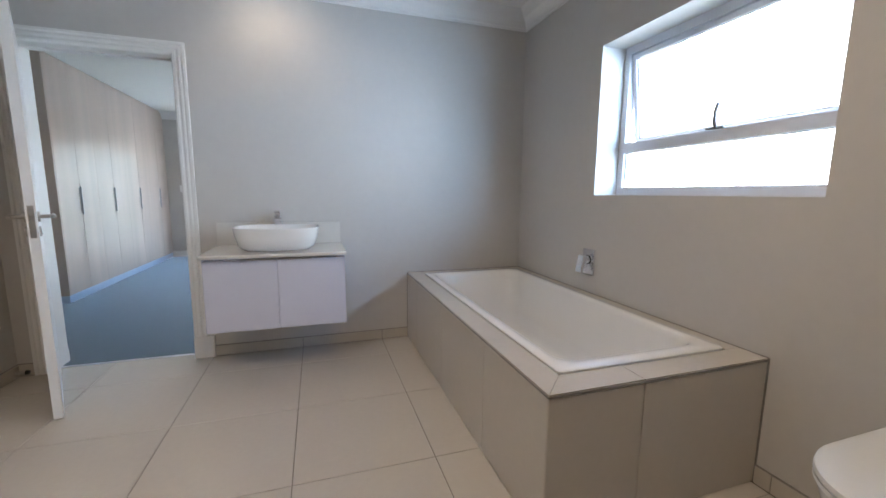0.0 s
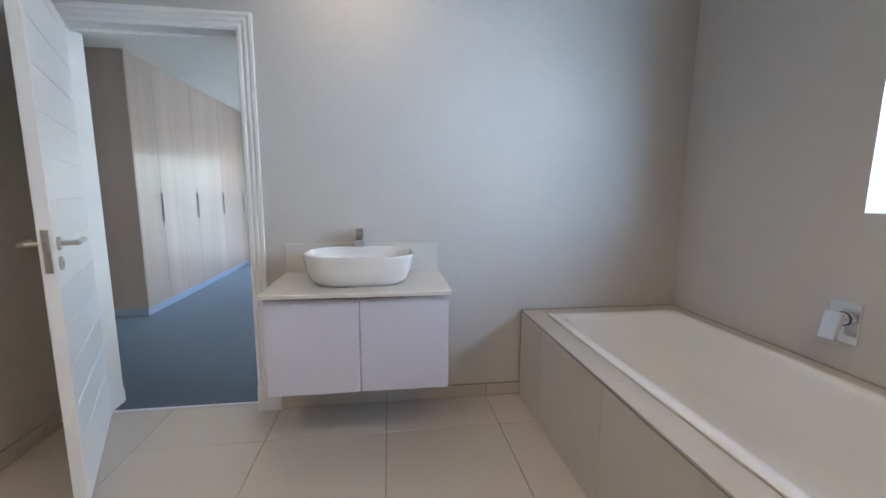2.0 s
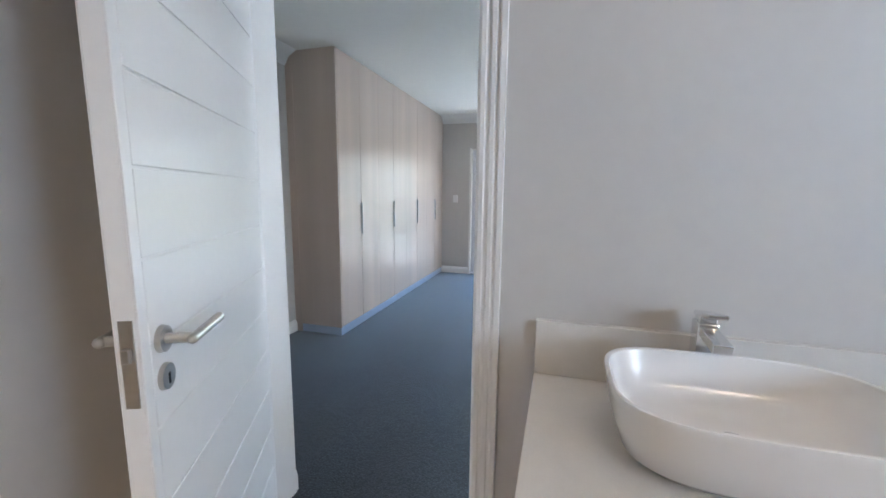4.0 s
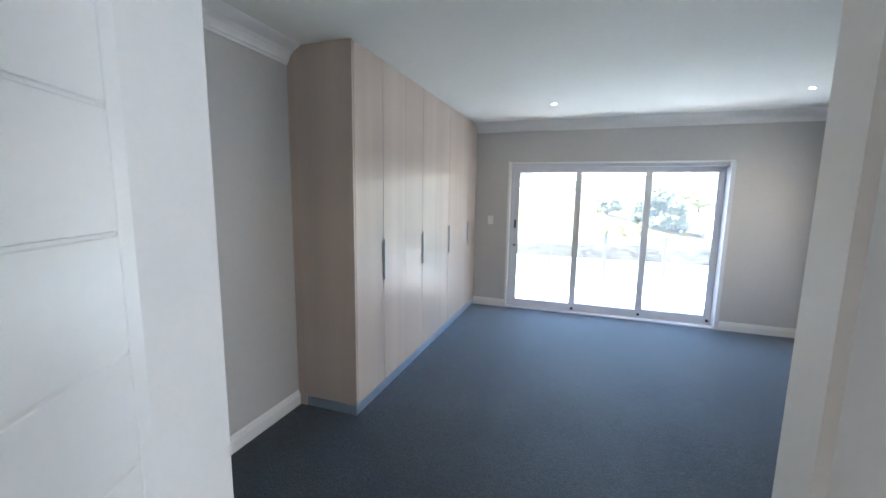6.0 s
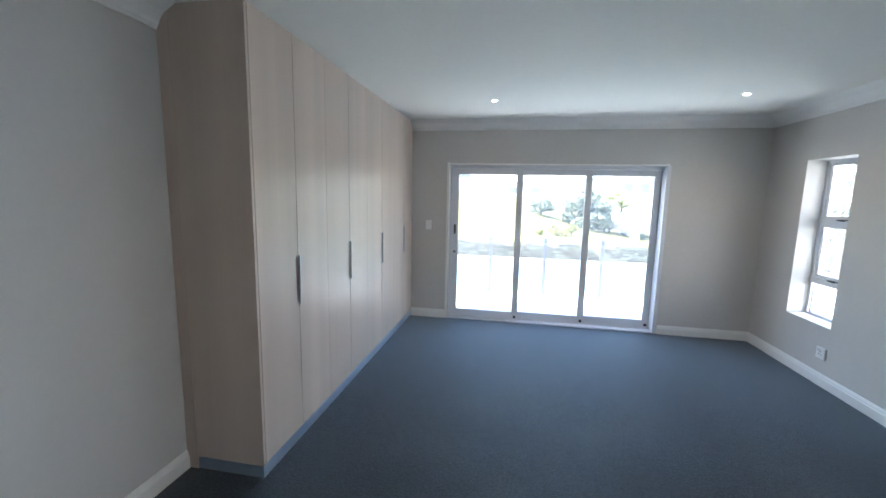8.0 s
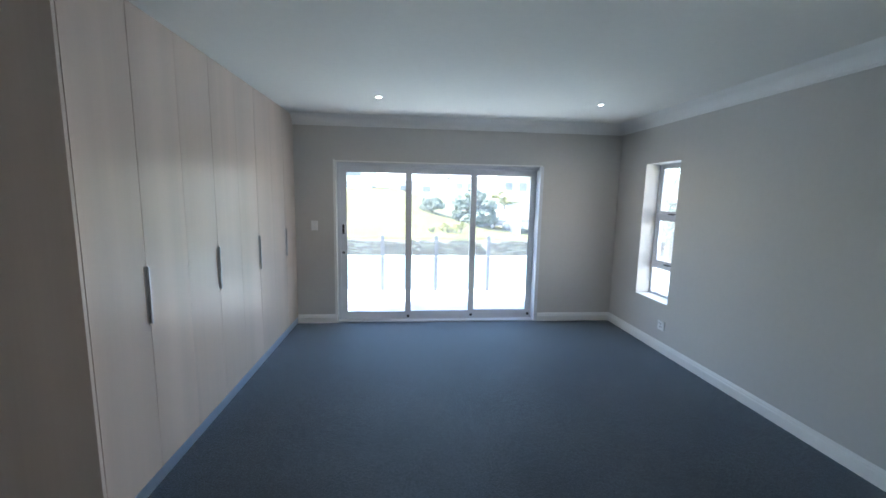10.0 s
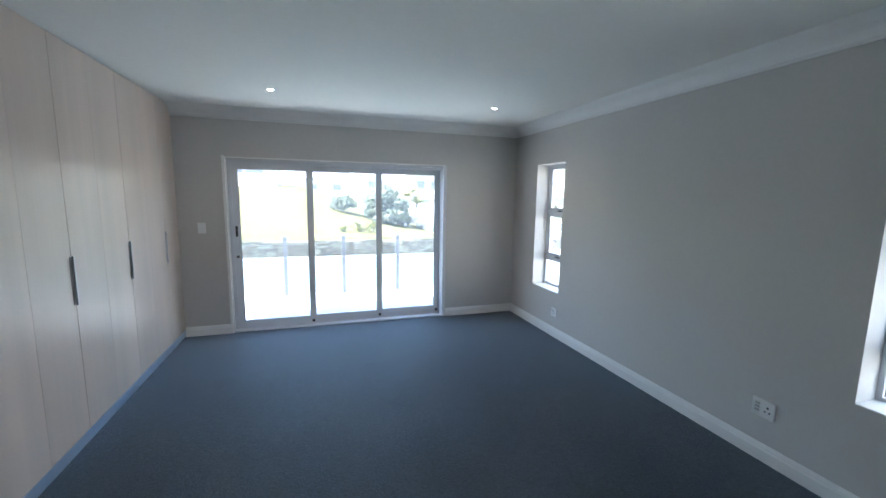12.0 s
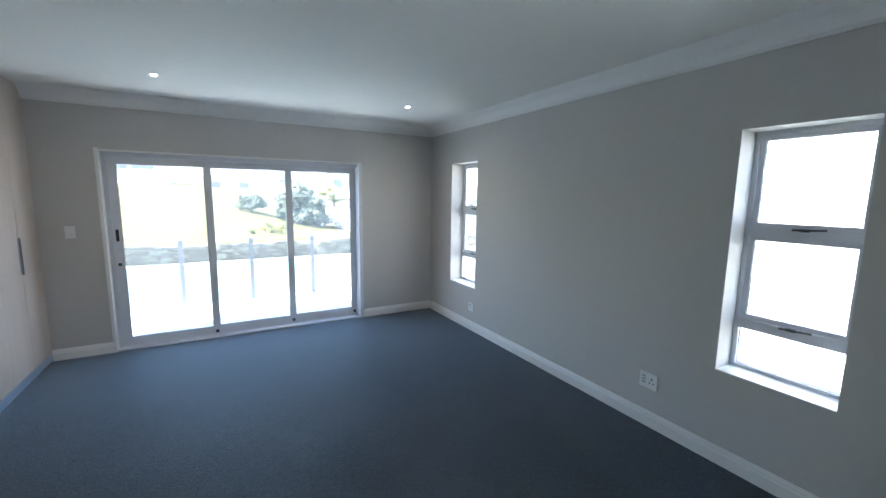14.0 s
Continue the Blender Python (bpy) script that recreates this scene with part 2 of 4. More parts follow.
def add_box(bm, x0, x1, y0, y1, z0, z1, bevel=0.0, seg=2):
    r = bmesh.ops.create_cube(bm, size=1)
    vs = r["verts"]
    bmesh.ops.scale(bm, verts=vs, vec=(abs(x1 - x0), abs(y1 - y0), abs(z1 - z0)))
    bmesh.ops.translate(bm, verts=vs, vec=((x0 + x1) / 2, (y0 + y1) / 2, (z0 + z1) / 2))
    if bevel:
        es = list({e for v in vs for e in v.link_edges})
        bmesh.ops.bevel(bm, geom=es, offset=bevel, segments=seg, profile=0.5, affect="EDGES")
    return bm


def box(x0, x1, y0, y1, z0, z1, bevel=0.0, seg=2):
    return add_box(bmesh.new(), x0, x1, y0, y1, z0, z1, bevel, seg)


def boxes(*rows):
    bm = bmesh.new()
    for r in rows:
        add_box(bm, *r)
    return bm


def add_rod(bm, a, b, r0, r1=None, seg=20):
    a, b = Vector(a), Vector(b)
    m = Matrix.Translation((a + b) / 2) @ (b - a).to_track_quat("Z", "Y").to_matrix().to_4x4()
    bmesh.ops.create_cone(bm, cap_ends=True, segments=seg, radius1=r0, radius2=r0 if r1 is None else r1, depth=(b - a).length, matrix=m)
    return bm


def rod(a, b, r0, r1=None, seg=20):
    return add_rod(bmesh.new(), a, b, r0, r1, seg)


def loft(rings, cap_start=True, cap_end=True):
    bm = bmesh.new()
    vs = [[bm.verts.new(p) for p in ring] for ring in rings]
    k = len(vs[0])
    for a, b in zip(vs, vs[1:]):
        for i in range(k):
            bm.faces.new((a[i], a[(i + 1) % k], b[(i + 1) % k], b[i]))
    if cap_start:
        bm.faces.new(vs[0][::-1])
    if cap_end:
        bm.faces.new(vs[-1])
    return bm


def rrect(cx, cy, hx, hy, r, z, n=7):
    """A rounded rectangle as a ring of points."""
    pts = []
    for sx, sy, a0 in ((1, 1, 0), (-1, 1, 90), (-1, -1, 180), (1, -1, 270)):
        for i in range(n):
            a = radians(a0 + 90 * i / (n - 1))
            pts.append((cx + sx * (hx - r) + r * math.cos(a), cy + sy * (hy - r) + r * math.sin(a), z))
    return pts


def swept(profile, start, end, out, miter_start=0.0, miter_end=0.0):
    """A moulding: profile points (out of the wall, up) carried from start to end; the ends may be mitred."""
    a, b, o = Vector(start), Vector(end), Vector(out)
    d = (b - a).normalized()
    up = Vector((0, 0, 1))
    return loft([[a + o * u + up * v + d * (u * miter_start) for u, v in profile], [b + o * u + up * v - d * (u * miter_end) for u, v in profile]])


def pierced(axis, u0, u1, t0, t1, z0, z1, holes=()):
    """A wall slab along x or y, t0 to t1 thick, with openings (u0, u1, z0, z1) that go right through, as one connected mesh."""
    us = sorted({u0, u1, *[v for q in holes for v in q[:2]]})
    zs = sorted({z0, z1, *[v for q in holes for v in q[2:]]})
    bm = bmesh.new()
    made = {}

    def at(i, j, t):
        if (i, j, t) not in made:
            made[i, j, t] = bm.verts.new((us[i], t, zs[j]) if axis == "x" else (t, us[i], zs[j]))
        return made[i, j, t]

    def solid(i, j):
        if not (0 <= i < len(us) - 1 and 0 <= j < len(zs) - 1):
            return False
        u, z = (us[i] + us[i + 1]) / 2, (zs[j] + zs[j + 1]) / 2
        return not any(a < u < b and c < z < d for a, b, c, d in holes)

    for i in range(len(us) - 1):
        for j in range(len(zs) - 1):
            if not solid(i, j):
                continue
            for t in (t0, t1):
                bm.faces.new((at(i, j, t), at(i + 1, j, t), at(i + 1, j + 1, t), at(i, j + 1, t)))
            for (di, dj), (p, q) in (((-1, 0), ((i, j), (i, j + 1))), ((1, 0), ((i + 1, j), (i + 1, j + 1))), ((0, -1), ((i, j), (i + 1, j))), ((0, 1), ((i, j + 1), (i + 1, j + 1)))):
                if not solid(i + di, j + dj):
                    bm.faces.new((at(*p, t0), at(*q, t0), at(*q, t1), at(*p, t1)))
    return bm


SKIRT = [(0, 0), (0.018, 0), (0.018, 0.072), (0.013, 0.080), (0.012, 0.092), (0.007, 0.100), (0.005, 0.108), (0, 0.108)]
COVE = [(0, -0.118), (0.010, -0.118), (0.012, -0.106), (0.020, -0.100), (0.026, -0.082), (0.040, -0.060), (0.060, -0.040), (0.084, -0.027), (0.108, -0.014), (0.124, -0.003), (0.127, 0.004), (0, 0.004)]

# ---- plan ----
BX0, BX1, BY0, BY1, BZ = -1.62, 1.905, -1.10, 3.10, 2.60
RX0, RX1, RY0, RY1, RZ = -2.755, 1.762, 3.284, 8.15, 2.508
DX0, DX1, DZ = -1.448, -0.634, 2.030
SX0, SX1, SZ = -1.777, 0.775, 1.98

# ---- bathroom shell ----
structure("wall_between_rooms", pierced("x", RX0 - 0.25, BX1 + 0.25, BY1, RY0, -0.1, 2.75, [(DX0 - 0.03, DX1 + 0.03, -0.1, DZ + 0.03)]), PAINT, "warm grey painted wall with the bathroom doorway", "wall")
WY0, WY1, WZ0, WZ1 = 0.945, 2.15, 1.17, 2.065
structure("wall_bath_east", pierced("y", BY0, BY1, BX1, BX1 + 0.25, -0.1, 2.75, [(WY0, WY1, WZ0, WZ1)]), PAINT, "warm grey painted bathroom wall with a window opening", "wall")
structure("wall_bath_west", box(BX0 - 0.15, BX0, BY0, BY1, -0.1, 2.75), PAINT, "warm grey painted bathroom wall behind the door", "wall")
structure("wall_bath_south", box(BX0 - 0.15, BX1 + 0.25, BY0 - 0.2, BY0, -0.1, 2.75), PAINT, "warm grey painted bathroom end wall", "wall")
structure("ceiling_bathroom", box(BX0, BX1, BY0, BY1, BZ, BZ + 0.1), CEILING, "flat white painted bathroom ceiling", "ceiling")
for nm, a, b, o in (("cornice_bath_north", (BX0, BY1, BZ), (BX1, BY1, BZ), (0, -1, 0)), ("cornice_bath_east", (BX1, BY1, BZ), (BX1, BY0, BZ), (-1, 0, 0)), ("cornice_bath_south", (BX1, BY0, BZ), (BX0, BY0, BZ), (0, 1, 0)), ("cornice_bath_west", (BX0, BY0, BZ), (BX0, BY1, BZ), (1, 0, 0))):
    structure(nm, swept(COVE, a, b, o, 1, 1), CORNICE, "white moulded plaster cornice", "cornice")

# ---- bedroom shell ----
structure("floor_bedroom", boxes((RX0, RX1 + 0.12, RY0, RY1, -0.1, 0.0), (DX0 - 0.03, DX1 + 0.03, 3.181, RY0, -0.1, 0.0)), CARPET, "charcoal blue loop pile carpet", "carpet")
structure("ceiling_bedroom", box(RX0, RX1 + 0.12, RY0, RY1, RZ, RZ + 0.1), CEILING, "flat white painted bedroom ceiling", "ceiling")
structure("wall_bed_west", box(RX0 - 0.25, RX0, RY0, RY1 + 0.25, -0.1, 2.75), PAINT, "warm grey painted bedroom wall", "wall")
W1, W2 = (7.035, 7.595), (3.885, 4.432)
VA, VB, VZ1 = 0.577, 0.515, 1.998
E0, E1 = RX1, RX1 + 0.25
wall_east = structure("wall_bed_east", pierced("y", RY0, RY1 + 0.25, E0, E1, -0.1, 2.75, [(*W2, VA, VZ1), (*W1, VB, VZ1)]), PAINT, "grey painted bedroom wall with two narrow windows", "wall")
structure("wall_bed_north", pierced("x", RX0, RX1, RY1, RY1 + 0.25, -0.1, 2.75, [(SX0, SX1, -0.012, SZ)]), PAINT, "grey painted bedroom wall round the sliding door", "wall")
structure("roof_slab", box(RX0 - 0.55, 2.45, BY0 - 0.5, RY1 + 0.40, 2.75, 2.95), RENDERED, "plastered roof slab with eaves", "roof")
WARD_X, WARD_Y = -2.258, 5.012
AT_EAST = {}
for nm, a, b, o, m0, m1 in (("cornice_bed_north", (WARD_X, RY1, RZ), (RX1, RY1, RZ), (0, -1, 0), 0, 1), ("cornice_bed_east", (RX1, RY1, RZ), (RX1, RY0, RZ), (-1, 0, 0), 1, 1), ("cornice_bed_south", (RX1, RY0, RZ), (RX0, RY0, RZ), (0, 1, 0), 1, 1), ("cornice_bed_west", (RX0, RY0, RZ), (RX0, WARD_Y, RZ), (1, 0, 0), 1, 0)):
    AT_EAST[nm] = structure(nm, swept(COVE, a, b, o, m0, m1), CORNICE, "white moulded plaster cornice", "cornice")
for nm, a, b, o, m0, m1 in (("baseboard_north_west", (WARD_X, RY1, 0), (SX0 - 0.004, RY1, 0), (0, -1, 0), 0, 0), ("baseboard_north_east", (SX1 + 0.004, RY1, 0), (RX1, RY1, 0), (0, -1, 0), 0, 1), ("baseboard_east", (RX1, RY1, 0), (RX1, RY0, 0), (-1, 0, 0), 1, 1), ("baseboard_south", (RX1, RY0, 0), (DX1 + 0.005, RY0, 0), (0, 1, 0), 1, 0), ("baseboard_south_west", (DX0 - 0.005, RY0, 0), (RX0, RY0, 0), (0, 1, 0), 0, 1), ("baseboard_west", (RX0, RY0, 0), (RX0, WARD_Y, 0), (1, 0, 0), 1, 0)):
    AT_EAST[nm] = structure(nm, swept(SKIRT, a, b, o, m0, m1), TRIM, "white painted moulded skirting board", "baseboard")

# ---- doorway: lining, architrave, threshold, leaf ----
frame_1 = tagged(thing("door_frame_1", (-1.03, 3.14, 0)), "white painted timber door frame with moulded architrave", "door frame", kind="structure")
part("jamb", box(DX0 - 0.03, DX0, BY1, RY0, 0, DZ + 0.03), TRIM, frame_1)
part("jamb", box(DX1, DX1 + 0.03, BY1, RY0, 0, DZ + 0.03), TRIM, frame_1)
part("head", box(DX0, DX1, BY1, RY0, DZ, DZ + 0.03), TRIM, frame_1)
part("stop", box(DX1 - 0.012, DX1, 3.195, 3.215, 0, DZ), TRIM, frame_1)
part("stop", box(DX0, DX1 - 0.012, 3.195, 3.215, DZ - 0.012, DZ), TRIM, frame_1)
part("strike_plate", box(DX1 - 0.002, DX1 + 0.001, 3.155, 3.178, 0.94, 1.10), STEEL, frame_1, "brushed steel strike plate")
ARCH = [(0, 0), (0.006, 0.0), (0.016, 0.010), (0.016, 0.022), (0.012, 0.026), (0.012, 0.034), (0.019, 0.040), (0.019, 0.050), (0.015, 0.054), (0.015, 0.060), (0.023, 0.066), (0.023, 0.080), (0, 0.080)]


def architrave(side, inner, z0, z1, name="architrave"):
    """An upright moulding beside the doorway, mitred at the top; side is -1 or 1."""
    lo = [(inner + side * w, BY1 - p, z0) for p, w in ARCH]
    hi = [(inner + side * w, BY1 - p, z1 + w) for p, w in ARCH]
    return part(name, loft([lo, hi]), TRIM, frame_1)


architrave(-1, DX0, 0.0, DZ)
architrave(1, DX1, 0.155, DZ)
part("architrave", loft([[(DX0 - w, BY1 - p, DZ + w) for p, w in ARCH], [(DX1 + w, BY1 - p, DZ + w) for p, w in ARCH]]), TRIM, frame_1)
part("plinth_block", box(DX1, DX1 + 0.128, BY1 - 0.026, BY1, 0, 0.155, 0.003), TRIM, frame_1, "white painted plinth block")
tagged(part("threshold_strip", box(DX0, DX1, 3.163, 3.182, -0.02, 0.006, 0.002), ALU), "thin pale metal strip between tile and carpet", "threshold", kind="structure")

LEAF_W, LEAF_H = 0.795, 2.022
door_1 = tagged(new("door_1"), "white enamelled panelled door standing open", "door", kind="structure")
BASE[door_1] = Vector((0, 0, 0))
part("core", box(0.0, LEAF_W, 0.004, 0.036, 0.006, 0.006 + LEAF_H), DOOR_PAINT, door_1)
edges = [0.006 + 0.028, *[0.262 + 0.155 * i for i in range(12)], 0.006 + LEAF_H]
for side, (p0, p1) in (("front", (0.036, 0.040)), ("back", (0.0, 0.004))):
    part("hinge_stile", box(0.0, 0.030, p0, p1, 0.006, 0.006 + LEAF_H, 0.0012, 1), DOOR_PAINT, door_1)
    part("lock_stile", box(LEAF_W - 0.026, LEAF_W, p0, p1, 0.006, 0.006 + LEAF_H, 0.0012, 1), DOOR_PAINT, door_1)
    low = 0.006
    for z in edges[1:]:
        part("panel", box(0.0312, LEAF_W - 0.0272, p0, p1, low + 0.0022, z - 0.0022, 0.0018, 1), DOOR_PAINT, door_1)
        low = z
plate = part("lock_plate", box(LEAF_W - 0.001, LEAF_W + 0.002, 0.009, 0.031, 0.938, 1.094, 0.0008, 1), STEEL, door_1, "brushed steel lock face plate")
part("latch", box(LEAF_W + 0.001, LEAF_W + 0.012, 0.013, 0.027, 1.022, 1.048, 0.002, 1), STEEL, plate)
HX, HZ = LEAF_W - 0.064, 1.038
for s in (1, -1):
    f = 0.040 if s > 0 else 0.0
    lever = part("lever_handle", rod((HX, f, HZ), (HX, f + s * 0.009, HZ), 0.026, 0.024, 28), STEEL, door_1, "brushed steel lever handle", True)
    bm = rod((HX, f + s * 0.008, HZ), (HX, f + s * 0.058, HZ), 0.0095)
    part("neck", bm, STEEL, lever, "", True)
    bm = rod((HX + 0.008, f + s * 0.056, HZ), (HX - 0.125, f + s * 0.056, HZ), 0.0098)
    bmesh.ops.create_uvsphere(bm, u_segments=16, v_segments=8, radius=0.0098, matrix=Matrix.Translation((HX + 0.008, f + s * 0.056, HZ)))
    part("grip", bm, STEEL, lever, "", True)
    esc = part("escutcheon", rod((HX, f, HZ - 0.073), (HX, f + s * 0.008, HZ - 0.073), 0.026, 0.024, 28), STEEL, door_1, "round steel keyhole cover", True)
    part("keyhole", boxes((HX - 0.003, HX + 0.003, f + s * 0.0075 - 0.001, f + s * 0.0075 + 0.0015, HZ - 0.087, HZ - 0.066)), BLACK, esc)
for z in (0.22, 1.02, 1.82):
    part("hinge", rod((-0.004, -0.004, z - 0.05), (-0.004, -0.004, z + 0.05), 0.006, None, 12), STEEL, door_1, "", True)
door_1.matrix_basis = pose(-1.458, 3.118, 0.004, 0, 0, -62.9)

# ---- bathroom fittings ----


def bathtub_surround():
    th = thing("bath_surround", (1.40, 2.07, 0), "beige tiled bath surround with dark trim lines", "bath surround")
    x0, x1, y0, y1, top = 0.900, 1.905, 1.050, 3.098, 0.536
    part("core", boxes((x0 + 0.010, 1.015, y0 + 0.010, y1, 0.0, top - 0.011), (1.828, x1 - 0.002, y0 + 0.010, y1, 0.0, top - 0.011), (1.015, 1.828, y0 + 0.010, 1.166, 0.0, top - 0.011), (1.015, 1.828, 2.996, y1, 0.0, top - 0.011)), GROUT, th)
    ys = [y0, 1.559, 2.178, 2.785, y1]
    for a, b in zip(ys, ys[1:]):
        part("side_tile", box(x0, x0 + 0.009, a + 0.0018 + (0.002 if a == y0 else 0), b - 0.0018, 0.003, top - 0.014, 0.0012, 1), TILE_EDGE, th)
        if a == y0:
            bm = loft([[(x0 + 0.003, y0 + 0.004, z), (1.016, y0 + 0.117, z), (1.016, b - 0.0015, z), (x0 + 0.003, b - 0.0015, z)] for z in (top - 0.010, top)])
        else:
            bm = box(x0 + 0.003, 1.016, a + 0.0015, b - 0.0015, top - 0.010, top, 0.001, 1)
        part("cap_tile", bm, TILE, th)
        part("cap_tile", box(1.828, x1 - 0.004, max(a, 1.168) + 0.0015, b - 0.0015, top - 0.010, top, 0.001, 1), TILE, th)
    xs = [x0, 1.289, x1]
    for a, b in zip(xs, xs[1:]):
        part("end_tile", box(a + 0.002, b - 0.002 - (0.006 if b == x1 else 0), y0, y0 + 0.009, 0.003, top - 0.014, 0.0012, 1), TILE_EDGE, th)
        if a == x0:
            bm = loft([[(x0 + 0.005, y0 + 0.003, z), (b - 0.0015, y0 + 0.003, z), (b - 0.0015, 1.167, z), (1.018, 1.167, z)] for z in (top - 0.010, top)])
        else:
            bm = box(b - (b - a) + 0.0015, x1 - 0.004, y0 + 0.003, 1.167, top - 0.010, top, 0.001, 1)
        part("cap_tile", bm, TILE, th)
    part("cap_tile", box(1.018, 1.826, 2.997, y1 - 0.002, top - 0.010, top, 0.001, 1), TILE, th)
    part("edge_trim", box(x0 - 0.0015, x0 + 0.004, y0 - 0.0015, y1, top - 0.0110, top - 0.0055), SILICONE, th, "dark metal edge trim")
    part("edge_trim", box(x0 + 0.004, x1 - 0.002, y0 - 0.0015, y0 + 0.004, top - 0.0110, top - 0.0055), SILICONE, th, "dark metal edge trim")
    part("sealant", box(x1 - 0.006, x1 - 0.0005, y0 - 0.003, y0 + 0.006, 0.0, top), SILICONE, th, "grey sealant bead")
    part("sealant", box(x1 - 0.005, x1 - 0.0005, y0, y1, top - 0.004, top + 0.003), SILICONE, th, "grey sealant bead")
    part("sealant", box(x0, x1, y1 - 0.003, y1 + 0.0015, top - 0.004, top + 0.003), SILICONE, th, "grey sealant bead")
    part("sealant", box(x0 - 0.003, x0 + 0.004, y1 - 0.004, y1 + 0.0015, 0.0, top), SILICONE, th, "grey sealant bead")


def bathtub():
    th = thing("bathtub", (1.42, 2.08, 0.0), "white acrylic drop-in bathtub set in tiled surround", "bathtub")
    cx, cy, hx, hy = 1.421, 2.081, 0.403, 0.912
    rings = [rrect(cx, cy, hx - 0.01, hy - 0.01, 0.02, 0.505), rrect(cx, cy, hx, hy, 0.022, 0.537), rrect(cx, cy, hx, hy, 0.022, 0.543), rrect(cx, cy, hx - 0.005, hy - 0.005, 0.025, 0.548)]
    rings += [rrect(cx, cy, hx - 0.050, hy - 0.060, 0.085, 0.548, 7), rrect(cx, cy, hx - 0.060, hy - 0.072, 0.09, 0.540), rrect(cx, cy, hx - 0.066, hy - 0.082, 0.10, 0.52)]
    rings += [rrect(cx, cy, hx - 0.085, hy - 0.120, 0.12, 0.38), rrect(cx, cy, hx - 0.105, hy - 0.165, 0.13, 0.24), rrect(cx, cy, hx - 0.13, hy - 0.20, 0.13, 0.165), rrect(cx, cy, hx - 0.18, hy - 0.26, 0.11, 0.135), rrect(cx, cy, 0.05, 0.2, 0.04, 0.130)]
    part("shell", loft(rings, False, True), ACRYLIC, th, "", True)
    part("waste", rod((cx, cy + 0.45, 0.130), (cx, cy + 0.45, 0.137), 0.032, 0.028, 24), CHROME, th, "chrome waste", True)


def bath_mixer():
    th = thing("bath_mixer", (1.905, 2.153, 0.735), "chrome wall-mounted bath mixer with square plate", "mixer tap")
    part("wall_plate", box(1.893, 1.9045, 2.100, 2.212, 0.655, 0.822, 0.003), CHROME, th)
    part("cartridge", rod((1.893, 2.156, 0.752), (1.858, 2.156, 0.752), 0.026, 0.024, 28), CHROME, th, "", True)
    bm = box(1.838, 1.858, 2.126, 2.186, 0.668, 0.782, 0.004)
    bmesh.ops.rotate(bm, verts=bm.verts, cent=(1.858, 2.156, 0.775), matrix=Matrix.Rotation(radians(11), 3, "Y"))
    part("lever", bm, CHROME, th)
    # black ring stands in for the shadow between cartridge and plate
    part("gap_ring", rod((1.8935, 2.156, 0.752), (1.890, 2.156, 0.752), 0.0285, None, 28), BLACK, th, "black ring in place of a shadow gap")


def vanity():
    th = thing("vanity_cabinet", (-0.03, 2.86, 0.32), "white wall-hung vanity cabinet with two doors", "cabinet")
    x0, x1, y0, y1, z0, z1 = -0.437, 0.380, 2.620, 3.098, 0.322, 0.778
    part("body", box(x0, x1, y0 + 0.020, y1, z0, z1, 0.001, 1), CABINET, th)
    mid = -0.026
    for a, b, ha, hb in ((x0, mid - 0.0015, -0.232, mid - 0.004), (mid + 0.0015, x1, mid + 0.004, 0.176)):
        d = part("door", box(a, b, y0, y0 + 0.018, z0, z1 - 0.012, 0.0012, 1), CABINET, th)
        part("edge_pull", boxes((ha, hb, y0 - 0.0145, y0 + 0.014, z1 - 0.0115, z1 - 0.0085), (ha, hb, y0 - 0.0165, y0 - 0.0145, z1 - 0.016, z1 - 0.0085)), HANDLE, d, "grey aluminium edge pull")
    top = thing("stone_countertop", (-0.03, 2.84, 0.77), "white stone vanity top with upstand", "countertop")
    part("slab", box(-0.447, 0.388, 2.580, 3.098, z1 + 0.002, 0.800, 0.002), QUARTZ, top)
    part("upstand", box(-0.447, 0.382, 3.076, 3.098, 0.8005, 0.958, 0.002), QUARTZ, top)


def basin():
    th = thing("vessel_basin", (-0.03, 2.815, 0.80), "white oval ceramic vessel basin on stone top", "basin")
    cx, cy = -0.030, 2.808

    def ring(hx, hy, z, e=3.5, n=72):
        pts = []
        for i in range(n):
            a = 2 * math.pi * i / n
            c, s = math.cos(a), math.sin(a)
            pts.append((cx + hx * math.copysign(abs(c) ** (2 / e), c), cy + hy * math.copysign(abs(s) ** (2 / e), s), z))
        return pts

    rings = [ring(0.178, 0.108, 0.801), ring(0.194, 0.122, 0.804), ring(0.230, 0.155, 0.833), ring(0.247, 0.170, 0.883), ring(0.254, 0.177, 0.930), ring(0.258, 0.181, 0.944), ring(0.257, 0.180, 0.949), ring(0.252, 0.175, 0.950), ring(0.247, 0.170, 0.947), ring(0.240, 0.163, 0.925), ring(0.225, 0.150, 0.880), ring(0.195, 0.122, 0.842), ring(0.14, 0.08, 0.826), ring(0.03, 0.03, 0.822, 2)]
    part("bowl", loft(rings), CERAMIC, th, "", True)
    part("waste", rod((cx - 0.008, cy + 0.022, 0.822), (cx - 0.008, cy + 0.022, 0.832), 0.030, 0.026, 24), CHROME, th, "chrome waste", True)


